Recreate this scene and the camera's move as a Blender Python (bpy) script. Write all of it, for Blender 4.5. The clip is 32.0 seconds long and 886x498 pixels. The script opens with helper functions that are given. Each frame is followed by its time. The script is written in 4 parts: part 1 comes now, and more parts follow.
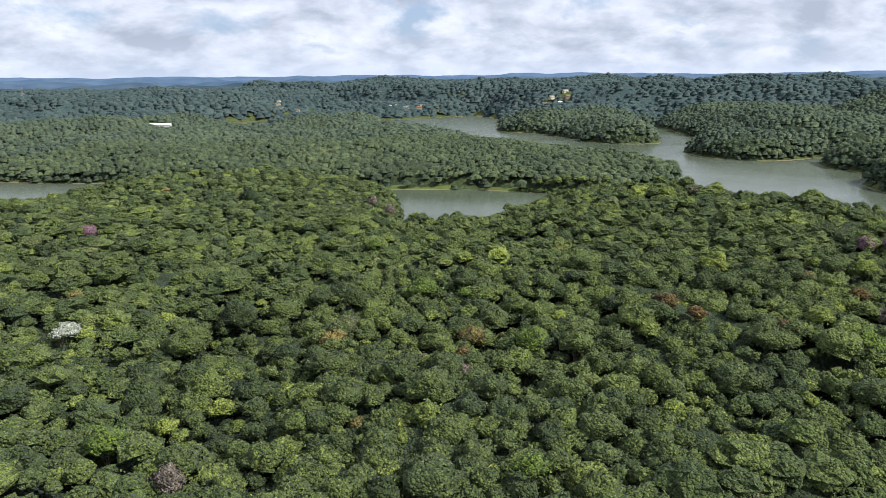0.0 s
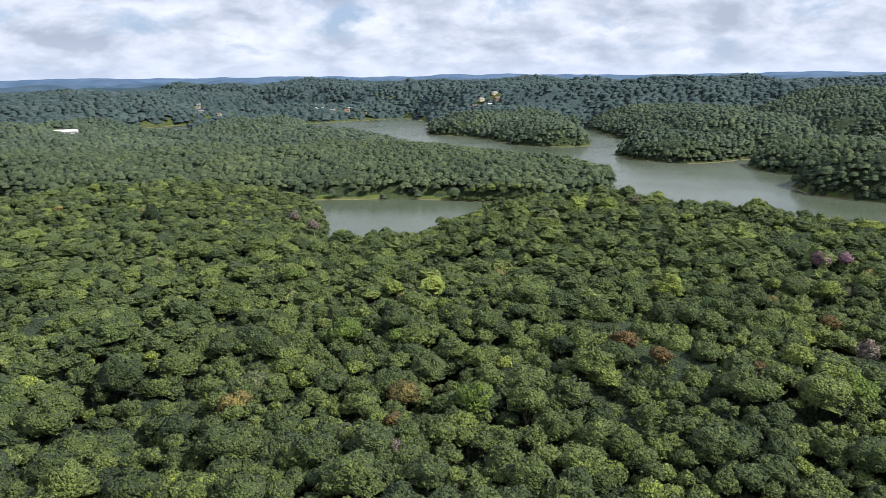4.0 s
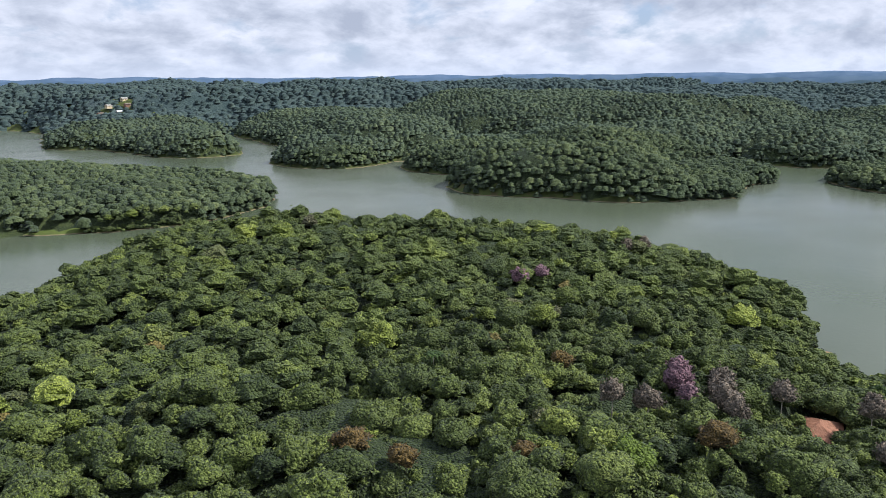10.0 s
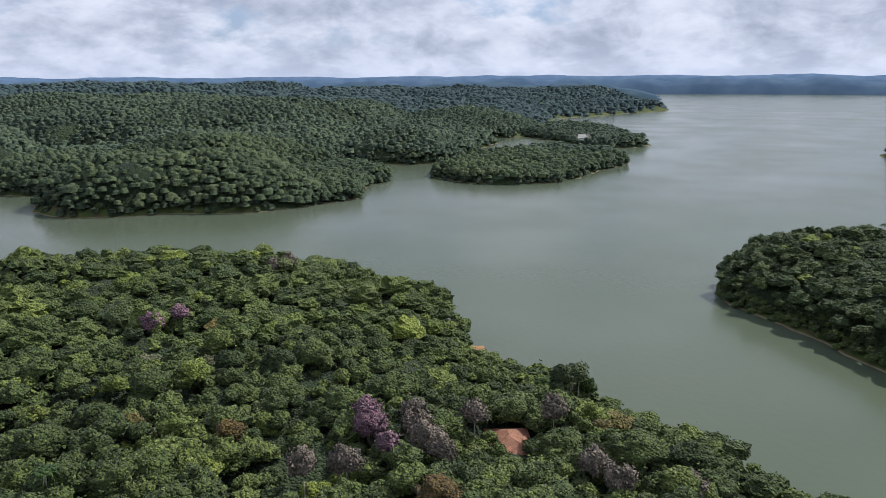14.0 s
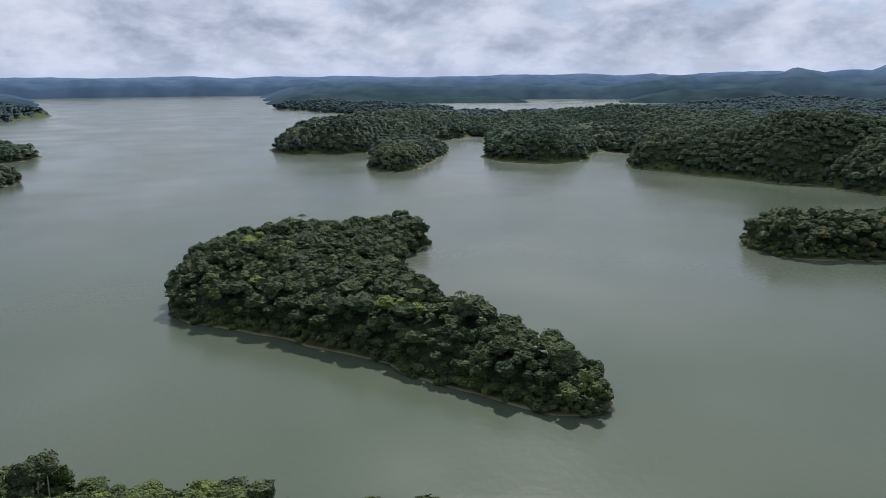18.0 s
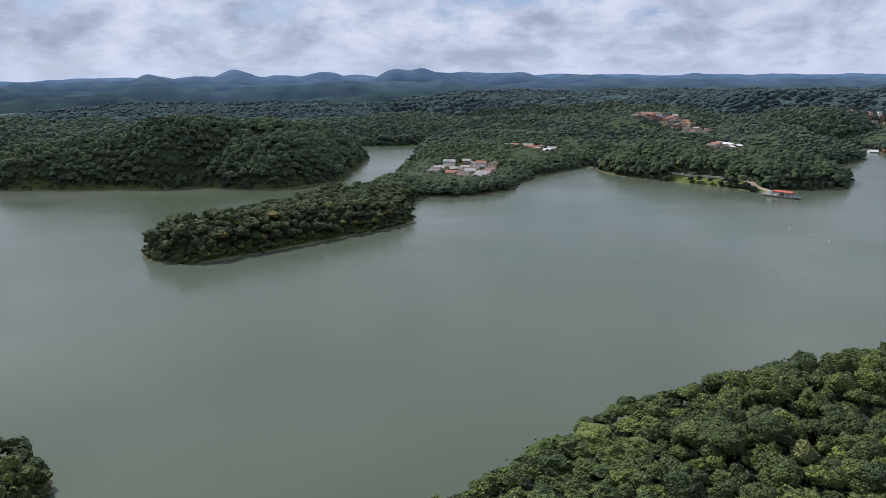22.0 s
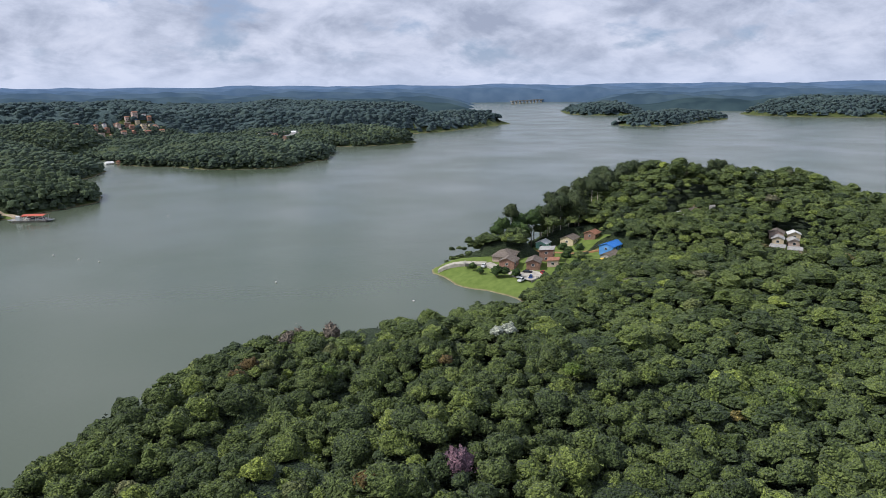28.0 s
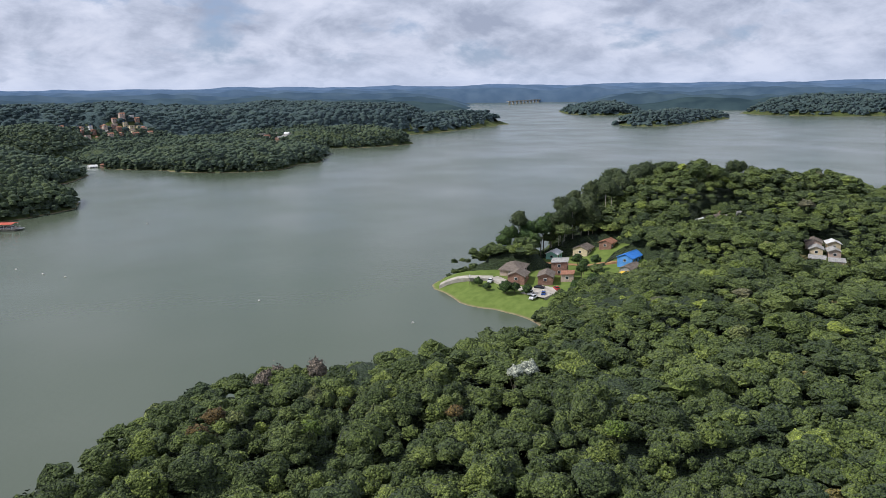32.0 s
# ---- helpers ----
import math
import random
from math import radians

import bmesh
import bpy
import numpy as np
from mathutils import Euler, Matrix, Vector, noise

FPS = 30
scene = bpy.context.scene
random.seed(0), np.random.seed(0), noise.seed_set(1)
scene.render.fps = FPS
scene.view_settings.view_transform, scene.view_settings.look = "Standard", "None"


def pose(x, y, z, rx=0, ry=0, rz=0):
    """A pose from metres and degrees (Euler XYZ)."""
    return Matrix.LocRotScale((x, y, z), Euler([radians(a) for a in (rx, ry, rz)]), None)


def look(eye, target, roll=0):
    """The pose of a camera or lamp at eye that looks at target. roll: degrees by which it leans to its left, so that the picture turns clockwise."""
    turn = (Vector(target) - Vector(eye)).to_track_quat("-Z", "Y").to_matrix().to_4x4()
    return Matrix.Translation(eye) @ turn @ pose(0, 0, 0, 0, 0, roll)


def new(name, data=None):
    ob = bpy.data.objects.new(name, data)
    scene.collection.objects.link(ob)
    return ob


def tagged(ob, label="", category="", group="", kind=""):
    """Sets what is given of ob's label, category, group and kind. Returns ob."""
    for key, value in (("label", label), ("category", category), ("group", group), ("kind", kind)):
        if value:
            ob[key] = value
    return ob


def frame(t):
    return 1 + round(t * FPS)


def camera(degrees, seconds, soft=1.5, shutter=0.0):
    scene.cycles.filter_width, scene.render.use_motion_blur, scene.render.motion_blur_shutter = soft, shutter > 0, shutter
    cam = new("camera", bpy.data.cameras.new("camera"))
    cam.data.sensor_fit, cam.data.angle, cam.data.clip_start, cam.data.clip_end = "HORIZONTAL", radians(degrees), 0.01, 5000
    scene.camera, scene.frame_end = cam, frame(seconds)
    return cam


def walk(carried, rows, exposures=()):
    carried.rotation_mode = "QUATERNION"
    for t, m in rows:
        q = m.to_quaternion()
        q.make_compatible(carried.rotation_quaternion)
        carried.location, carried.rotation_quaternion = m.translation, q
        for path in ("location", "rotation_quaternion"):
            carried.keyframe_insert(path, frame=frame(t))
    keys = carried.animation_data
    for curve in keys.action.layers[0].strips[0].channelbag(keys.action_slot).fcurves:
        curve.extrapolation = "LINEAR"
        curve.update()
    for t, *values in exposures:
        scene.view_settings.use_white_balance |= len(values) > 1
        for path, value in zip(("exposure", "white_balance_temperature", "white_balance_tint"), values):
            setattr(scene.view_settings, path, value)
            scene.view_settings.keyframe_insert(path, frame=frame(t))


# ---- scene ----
cam = camera(63.39, 32.0, soft=0.7)
PATH = [
    (0.0, -0.00, 0.00, 84.51, 76.43, 0.47, -0.08),
    (0.5, -0.00, 3.24, 84.64, 76.43, 0.51, -0.14),
    (1.0, 0.02, 6.61, 84.81, 76.44, 0.57, -0.18),
    (1.5, 0.07, 10.07, 85.02, 76.44, 0.60, -0.28),
    (2.0, 0.18, 13.55, 85.24, 76.44, 0.59, -0.61),
    (2.5, 0.52, 17.06, 85.47, 76.45, 0.60, -1.21),
    (3.0, 1.01, 20.62, 85.68, 76.46, 0.58, -2.43),
    (3.5, 1.55, 24.26, 85.87, 76.45, 0.55, -4.00),
    (5.5, 3.24, 40.16, 86.01, 76.53, 0.56, -11.05),
    (6.0, 3.72, 44.24, 85.96, 76.49, 0.57, -13.17),
    (6.5, 4.21, 48.44, 85.95, 76.49, 0.46, -15.18),
    (7.0, 4.80, 52.61, 86.01, 76.49, 0.43, -17.23),
    (7.5, 5.59, 56.67, 86.11, 76.48, 0.46, -19.38),
    (8.0, 6.51, 60.58, 86.22, 76.46, 0.46, -21.55),
    (8.5, 7.52, 64.42, 86.30, 76.46, 0.45, -24.16),
    (9.0, 8.60, 68.20, 86.36, 76.45, 0.55, -27.28),
    (9.5, 9.73, 71.86, 86.42, 76.44, 0.54, -30.02),
    (10.0, 10.97, 75.38, 86.46, 76.45, 0.56, -33.14),
    (10.5, 12.38, 78.80, 86.47, 76.48, 0.62, -36.71),
    (11.0, 13.90, 82.18, 86.39, 76.48, 0.60, -40.48),
    (11.5, 15.65, 85.50, 86.23, 76.46, 0.50, -44.13),
    (12.0, 17.64, 88.72, 86.00, 76.48, 0.43, -47.90),
    (12.5, 19.79, 91.85, 85.73, 76.50, 0.44, -51.53),
    (13.0, 22.13, 94.80, 85.46, 76.50, 0.39, -55.12),
    (13.5, 24.62, 97.66, 85.24, 76.54, 0.29, -59.23),
    (15.5, 36.44, 107.37, 85.36, 76.44, 0.25, -77.37),
    (16.0, 38.81, 109.01, 85.51, 76.46, 0.26, -82.81),
    (16.5, 41.09, 110.42, 85.66, 76.48, 0.33, -89.27),
    (17.0, 43.34, 111.53, 85.82, 76.51, 0.25, -95.93),
    (17.5, 45.63, 112.31, 85.97, 76.51, 0.24, -102.48),
    (18.0, 47.96, 112.85, 86.08, 76.50, 0.31, -109.23),
    (18.5, 50.33, 113.12, 86.14, 76.51, 0.30, -115.66),
    (19.0, 52.72, 113.13, 86.17, 76.51, 0.36, -121.65),
    (19.5, 55.06, 112.88, 86.19, 76.52, 0.37, -127.07),
    (20.0, 57.29, 112.36, 86.21, 76.52, 0.47, -132.68),
    (20.5, 59.38, 111.60, 86.23, 76.55, 0.49, -138.32),
    (21.0, 61.31, 110.63, 86.25, 76.54, 0.55, -144.11),
    (21.5, 63.12, 109.41, 86.29, 76.59, 0.49, -150.45),
    (22.0, 64.79, 108.00, 86.33, 76.64, 0.53, -156.73),
    (22.5, 66.32, 106.38, 86.35, 76.67, 0.53, -162.80),
    (23.0, 67.73, 104.53, 86.34, 76.66, 0.60, -168.65),
    (23.5, 68.99, 102.49, 86.31, 76.72, 0.51, -174.43),
    (24.0, 70.10, 100.30, 86.24, 76.80, 0.44, -180.63),
    (24.5, 71.05, 97.97, 86.12, 76.86, 0.33, -187.40),
    (25.0, 71.70, 95.54, 85.98, 76.95, 0.38, -194.14),
    (25.5, 72.04, 92.97, 85.82, 77.00, 0.41, -200.63),
    (26.0, 72.15, 90.19, 85.69, 77.05, 0.42, -206.73),
    (26.5, 72.12, 87.25, 85.57, 77.08, 0.51, -210.62),
    (28.5, 68.52, 74.06, 85.17, 77.20, 0.54, -213.12),
    (29.0, 66.78, 70.56, 84.97, 77.22, 0.54, -213.17),
    (29.5, 64.92, 67.03, 84.73, 77.27, 0.57, -213.22),
    (30.0, 62.91, 63.45, 84.46, 77.29, 0.57, -213.26),
    (30.5, 60.76, 59.79, 84.13, 77.29, 0.57, -213.29),
    (31.0, 58.48, 56.05, 83.76, 77.29, 0.60, -213.33),
    (31.5, 56.09, 52.22, 83.36, 77.29, 0.62, -213.35),
    (32.0, 53.64, 48.35, 82.93, 77.26, 0.76, -213.39),
]
walk(cam, [(t, pose(x, y, z, rx, ry, rz)) for t, x, y, z, rx, ry, rz in PATH],
     [(0.0, 0.14, 6290, 10), (9.0, 0.09, 6210, 11), (13.0, -0.08, 6140, 12), (19.0, -0.36, 6010, 13), (23.0, -0.30, 5970, 14), (32.0, -0.27, 6080, 13)])

# world: broken cloud over pale blue, high soft sun
SUN_AZ, SUN_EL = math.atan2(-0.42, 0.906), radians(47)
sky = bpy.data.worlds.new("sky")
scene.world = sky
sky.use_nodes = True
wn, wl = sky.node_tree.nodes, sky.node_tree.links
wn.clear()


def wnode(kind, **kw):
    n = wn.new(kind)
    for k, v in kw.items():
        n.inputs[k.replace("_", " ")].default_value = v
    return n


air = wn.new("ShaderNodeTexSky")
air.sky_type, air.sun_disc = "NISHITA", False
air.sun_elevation, air.sun_rotation = SUN_EL, math.pi / 2 - SUN_AZ
coord = wn.new("ShaderNodeTexCoord")
split = wn.new("ShaderNodeSeparateXYZ")
wl.new(coord.outputs["Generated"], split.inputs[0])
lift = wn.new("ShaderNodeMath")
lift.operation = "MAXIMUM"
lift.inputs[1].default_value = 0.0
wl.new(split.outputs["Z"], lift.inputs[0])
rise = wn.new("ShaderNodeMath")
rise.operation = "ADD"
rise.inputs[1].default_value = 0.42
wl.new(lift.outputs[0], rise.inputs[0])
flat = wn.new("ShaderNodeVectorMath")
flat.operation = "DIVIDE"
base3 = wn.new("ShaderNodeCombineXYZ")
for k in ("X", "Y"):
    wl.new(split.outputs[k], base3.inputs[k])
den3 = wn.new("ShaderNodeCombineXYZ")
for k in ("X", "Y", "Z"):
    wl.new(rise.outputs[0], den3.inputs[k])
wl.new(base3.outputs[0], flat.inputs[0])
wl.new(den3.outputs[0], flat.inputs[1])


def wnoise(scale, detail, rough, distort):
    n = wnode("ShaderNodeTexNoise", Scale=scale, Detail=detail, Roughness=rough, Distortion=distort)
    wl.new(flat.outputs[0], n.inputs["Vector"])
    return n


def wramp(src, stops):
    r = wn.new("ShaderNodeValToRGB")
    el = r.color_ramp.elements
    while len(el) < len(stops):
        el.new(0.5)
    for e, (p, c) in zip(el, stops):
        e.position, e.color = p, (*c, 1)
    wl.new(src, r.inputs[0])
    return r


cover = wramp(wnoise(4.2, 9, 0.56, 0.2).outputs["Fac"], [(0.33, (0, 0, 0)), (0.46, (1, 1, 1))])
cloud = wramp(wnoise(4.6, 12, 0.58, 0.2).outputs["Fac"],
              [(0.36, (0.50, 0.535, 0.59)), (0.45, (0.65, 0.68, 0.72)), (0.53, (0.80, 0.82, 0.85)), (0.64, (0.96, 0.96, 0.96))])
low = wramp(lift.outputs[0], [(0.0, (0.80, 0.86, 0.94)), (0.05, (0.8, 0.86, 0.94))])
blue = wn.new("ShaderNodeMix")
blue.data_type = "RGBA"
blue.inputs["Factor"].default_value = 0.55
scaled = wn.new("ShaderNodeVectorMath")
scaled.operation = "SCALE"
scaled.inputs["Scale"].default_value = 0.10
wl.new(air.outputs[0], scaled.inputs[0])
wl.new(scaled.outputs[0], blue.inputs["A"])
blue.inputs["B"].default_value = (0.50, 0.62, 0.80, 1)
mixed = wn.new("ShaderNodeMix")
mixed.data_type = "RGBA"
wl.new(cover.outputs[0], mixed.inputs["Factor"])
wl.new(blue.outputs["Result"], mixed.inputs["A"])
wl.new(cloud.outputs[0], mixed.inputs["B"])
veil = wramp(lift.outputs[0], [(0.0, (0.6, 0.6, 0.6)), (0.015, (0.3, 0.3, 0.3)), (0.05, (0, 0, 0))])
mist = wn.new("ShaderNodeMix")
mist.data_type = "RGBA"
wl.new(veil.outputs[0], mist.inputs["Factor"])
wl.new(mixed.outputs["Result"], mist.inputs["A"])
wl.new(low.outputs[0], mist.inputs["B"])
cool = wn.new("ShaderNodeVectorMath")
cool.operation = "MULTIPLY"
cool.inputs[1].default_value = (0.95, 0.985, 1.09)
wl.new(mist.outputs["Result"], cool.inputs[0])
bg = wnode("ShaderNodeBackground", Strength=0.95)
wl.new(cool.outputs[0], bg.inputs["Color"])
wo = wn.new("ShaderNodeOutputWorld")
wl.new(bg.outputs[0], wo.inputs[0])

sun = new("sun", bpy.data.lights.new("sun", "SUN"))
sun.data.energy, sun.data.angle, sun.data.color = 5.2, radians(1.0), (1.0, 0.95, 0.86)
toward = Vector((math.cos(SUN_EL) * math.cos(SUN_AZ), math.cos(SUN_EL) * math.sin(SUN_AZ), math.sin(SUN_EL)))
sun.matrix_world = look(toward * 1000, (0, 0, 0))


# materials
def shader(name, rough=0.8, spec=0.3):
    m = bpy.data.materials.new(name)
    m.use_nodes = True
    b = m.node_tree.nodes["Principled BSDF"]
    b.inputs["Roughness"].default_value = rough
    b.inputs["Specular IOR Level"].default_value = spec
    return m, m.node_tree.nodes, m.node_tree.links, b


def texture(n, l, scale, detail=4.0, space="Object"):
    c = n.new("ShaderNodeTexCoord")
    t = n.new("ShaderNodeTexNoise")
    t.inputs["Scale"].default_value, t.inputs["Detail"].default_value = scale, detail
    l.new(c.outputs[space], t.inputs["Vector"])
    return t.outputs["Fac"]


def ramp(n, l, src, stops):
    r = n.new("ShaderNodeValToRGB")
    el = r.color_ramp.elements
    while len(el) < len(stops):
        el.new(0.5)
    for e, (p, c) in zip(el, stops):
        e.position, e.color = p, (*c, 1)
    l.new(src, r.inputs[0])
    return r.outputs[0]


def mix(n, l, fac, a, b, blend="MIX"):
    m = n.new("ShaderNodeMix")
    m.data_type, m.blend_type = "RGBA", blend
    for key, v in (("Factor", fac), ("A", a), ("B", b)):
        if hasattr(v, "is_output"):
            l.new(v, m.inputs[key])
        else:
            m.inputs[key].default_value = v if key == "Factor" else (*v, 1)
    return m.outputs["Result"]


def relief(n, l, b, height, strength, distance):
    u = n.new("ShaderNodeBump")
    u.inputs["Strength"].default_value, u.inputs["Distance"].default_value = strength, distance
    l.new(height, u.inputs["Height"])
    l.new(u.outputs[0], b.inputs["Normal"])


GREENS = [(0.0, (0.060, 0.084, 0.038)), (0.2, (0.081, 0.108, 0.041)), (0.42, (0.102, 0.134, 0.045)), (0.6, (0.128, 0.164, 0.050)),
          (0.74, (0.159, 0.199, 0.053)), (0.80, (0.142, 0.146, 0.086)), (0.86, (0.159, 0.144, 0.099)), (0.91, (0.187, 0.137, 0.057)),
          (0.96, (0.169, 0.210, 0.053)), (1.0, (0.199, 0.245, 0.055))]


def foliage(name, stops=None, by_object=False, grain=0.95, gloss=0.08, haze_sheen=0.05, puff=1.0, vary=1.0):
    def soft(stops):
        return [(p, tuple(1 + (v - 1) * vary for v in rgb)) for p, rgb in stops]

    m, n, l, b = shader(name, 0.7, gloss)
    if by_object:
        src = n.new("ShaderNodeObjectInfo").outputs["Random"]
    else:
        a = n.new("ShaderNodeAttribute")
        a.attribute_name = "tint"
        src = a.outputs["Fac"]
    col = ramp(n, l, src, stops or GREENS)
    place = n.new("ShaderNodeNewGeometry")

    def spots(kind, scale):
        t = n.new(kind)
        t.inputs["Scale"].default_value = scale
        l.new(place.outputs["Position"], t.inputs["Vector"])
        return t
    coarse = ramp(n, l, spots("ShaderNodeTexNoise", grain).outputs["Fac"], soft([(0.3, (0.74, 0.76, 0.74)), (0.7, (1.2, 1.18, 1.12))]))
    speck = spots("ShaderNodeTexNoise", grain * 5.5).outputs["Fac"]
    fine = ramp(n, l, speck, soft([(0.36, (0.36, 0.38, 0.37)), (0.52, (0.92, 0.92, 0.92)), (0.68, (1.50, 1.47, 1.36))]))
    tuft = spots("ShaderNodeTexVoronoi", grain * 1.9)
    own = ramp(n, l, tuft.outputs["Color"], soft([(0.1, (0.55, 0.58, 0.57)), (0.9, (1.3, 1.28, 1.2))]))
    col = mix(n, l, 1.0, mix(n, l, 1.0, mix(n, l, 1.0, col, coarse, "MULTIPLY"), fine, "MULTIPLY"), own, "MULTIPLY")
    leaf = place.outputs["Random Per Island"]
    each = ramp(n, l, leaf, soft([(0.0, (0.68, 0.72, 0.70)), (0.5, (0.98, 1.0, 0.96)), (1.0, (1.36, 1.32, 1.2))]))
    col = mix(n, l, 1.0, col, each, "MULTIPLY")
    l.new(col, b.inputs["Base Color"])
    domes = ramp(n, l, tuft.outputs["Distance"], [(0.0, (1, 1, 1)), (0.35, (0.82, 0.82, 0.82)), (0.75, (0, 0, 0))])
    relief(n, l, b, mix(n, l, 0.25, domes, speck), puff, 0.62 / grain)
    # bluish grazing sheen stands in for aerial haze, strongest on far leaves
    b.inputs["Sheen Weight"].default_value, b.inputs["Sheen Roughness"].default_value = haze_sheen, 0.5
    b.inputs["Sheen Tint"].default_value = (0.75, 0.85, 1.0, 1)
    return m


def plain(name, col, rough=0.8, spec=0.3, scale=2.0, vary=0.2, metal=0.0, bump=0.0):
    m, n, l, b = shader(name, rough, spec)
    lo, hi = [tuple(c * k for c in col) for k in (1 - vary, 1 + vary)]
    t = texture(n, l, scale, 5)
    l.new(ramp(n, l, t, [(0.3, lo), (0.7, hi)]), b.inputs["Base Color"])
    b.inputs["Metallic"].default_value = metal
    if bump:
        relief(n, l, b, t, 0.5, bump)
    return m


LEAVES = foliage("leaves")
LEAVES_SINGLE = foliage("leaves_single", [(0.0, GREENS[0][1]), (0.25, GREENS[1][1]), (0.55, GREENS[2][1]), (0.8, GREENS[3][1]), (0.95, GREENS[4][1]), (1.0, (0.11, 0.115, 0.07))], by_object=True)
BARK = plain("bark", (0.16, 0.14, 0.11), 0.9, 0.1, 3.0, 0.35)
# darker, bluer with distance: cloud shade and haze painted into the leaf colours
HAZED_HILL_LEAVES = foliage("hazed_hill_leaves", [(0.0, (0.052, 0.072, 0.042)), (0.35, (0.072, 0.098, 0.054)), (0.7, (0.094, 0.123, 0.062)), (1.0, (0.120, 0.148, 0.070))], grain=0.5, gloss=0.0, haze_sheen=0.10, puff=0.7, vary=0.5)
HAZED_MID_LEAVES = foliage("hazed_mid_leaves", [(0.0, (0.051, 0.073, 0.051)), (0.35, (0.068, 0.095, 0.064)), (0.7, (0.088, 0.118, 0.072)), (1.0, (0.112, 0.143, 0.082))], grain=0.4, gloss=0.0, haze_sheen=0.11, puff=0.5, vary=0.4)
HAZED_FAR_LEAVES = foliage("hazed_far_leaves", [(0.0, (0.040, 0.063, 0.067)), (0.5, (0.056, 0.083, 0.084)), (1.0, (0.076, 0.107, 0.100))], grain=0.2, gloss=0.0, haze_sheen=0.10, puff=0.3, vary=0.3)

# ground: soil, leaf litter and grass, with bare red earth along the shore
GROUND, n, l, b = shader("soil_and_grass", 0.95, 0.1)
soil = ramp(n, l, texture(n, l, 0.15, 6), [(0.35, (0.045, 0.05, 0.022)), (0.55, (0.075, 0.10, 0.03)), (0.7, (0.10, 0.085, 0.045))])
shore_earth = ramp(n, l, texture(n, l, 0.4, 5), [(0.3, (0.19, 0.14, 0.09)), (0.7, (0.30, 0.24, 0.16))])
sep = n.new("ShaderNodeSeparateXYZ")
l.new(n.new("ShaderNodeNewGeometry").outputs["Position"], sep.inputs[0])
level = ramp(n, l, sep.outputs["Z"], [(0.0, (1, 1, 1)), (0.45, (0, 0, 0))])
grass = ramp(n, l, texture(n, l, 0.35, 6), [(0.3, (0.095, 0.138, 0.030)), (0.7, (0.145, 0.192, 0.048))])
mown = n.new("ShaderNodeAttribute")
mown.attribute_name = "grass"
cover = mix(n, l, mown.outputs["Fac"], soil, grass)
l.new(mix(n, l, level, cover, shore_earth), b.inputs["Base Color"])

# water: murky green lake, small wind ripples
WATER, n, l, b = shader("lake_water", 0.22, 0.5)
l.new(ramp(n, l, texture(n, l, 0.0045, 4), [(0.35, (0.068, 0.090, 0.053)), (0.52, (0.081, 0.100, 0.067)), (0.66, (0.094, 0.111, 0.080))]), b.inputs["Base Color"])
b.inputs["IOR"].default_value = 1.33
l.new(ramp(n, l, texture(n, l, 0.011, 3), [(0.35, (0.17, 0.17, 0.17)), (0.65, (0.27, 0.27, 0.27))]), b.inputs["Roughness"])
relief(n, l, b, texture(n, l, 0.35, 3), 0.06, 1.0)

# the lie of the land: ridges (x, y, reach, x, y, reach, height); the shore is where the reach ends
HOME_PENINSULA = [
    (-420, 60, 200, -24, 183, 186, 14), (-150, 300, 150, -137, 438, 110, 13), (73, 204, 144, 110, 338, 93, 16.1),
    (157, 261, 102, 157, 287, 95, 16.1), (120, 150, 62, 150, 145, 45, 6), (96, 109, 72, 22, -22, 78, 5.8),
    (12, -46, 66, -2, -54, 73, 7.6), (-56, -22, 92, -181, -45, 86, 8.6), (-185, -115, 80, -240, -140, 96, 8),
    (-250, -150, 96, -310, -188, 102, 14), (-170, -170, 48, -119, -192, 16, 5), (-126, -166, 23, -115, -176, 15, 3),
    (-620, 100, 300, -420, 40, 200, 14),
]
NORTH_WESTERN_ARM = [
    (96, 626, 106, 16, 749, 103, 6.2), (-6, 740, 87, -117, 1047, 105, 11), (-144, 1037, 93, -206, 1284, 94, 15.1),
    (-6, 685, 143, -300, 833, 249, 12.3), (-900, 700, 520, -700, 1000, 400, 20), (-1500, 1800, 1000, -900, 1900, 700, 40),
    (-158, 1571, 126, 59, 1690, 93, 20),
]
NORTHERN_SHORE = [
    (237, 948, 49, 200, 1182, 83, 14), (178, 1161, 89, 309, 1418, 211, 22), (330, 776, 63, 420, 851, 105, 15),
    (431, 843, 106, 604, 1158, 279, 30), (411, 1601, 325, 900, 1500, 450, 58), (403, 652, 51, 519, 702, 110, 14),
    (379, 524, 59, 420, 476, 50, 24.7), (421, 464, 57, 422, 484, 86, 18.8), (467, 488, 100, 537, 482, 67, 1.6),
    (560, 620, 120, 800, 760, 240, 26), (800, 900, 330, 1300, 1200, 450, 44), (202, 2507, 895, 1500, 2301, 950, 60),
]
EASTERN_CAPES = [
    (633, 339, 67, 757, 328, 69, 4.3), (716, 496, 71, 868, 578, 123, 18.9), (950, 316, 37, 1080, 410, 75, 8),
    (1078, 608, 137, 1491, 674, 94, 24), (1511, 667, 94, 1973, 485, 58, 18), (1498, 1023, 413, 2599, 1163, 613, 40),
]
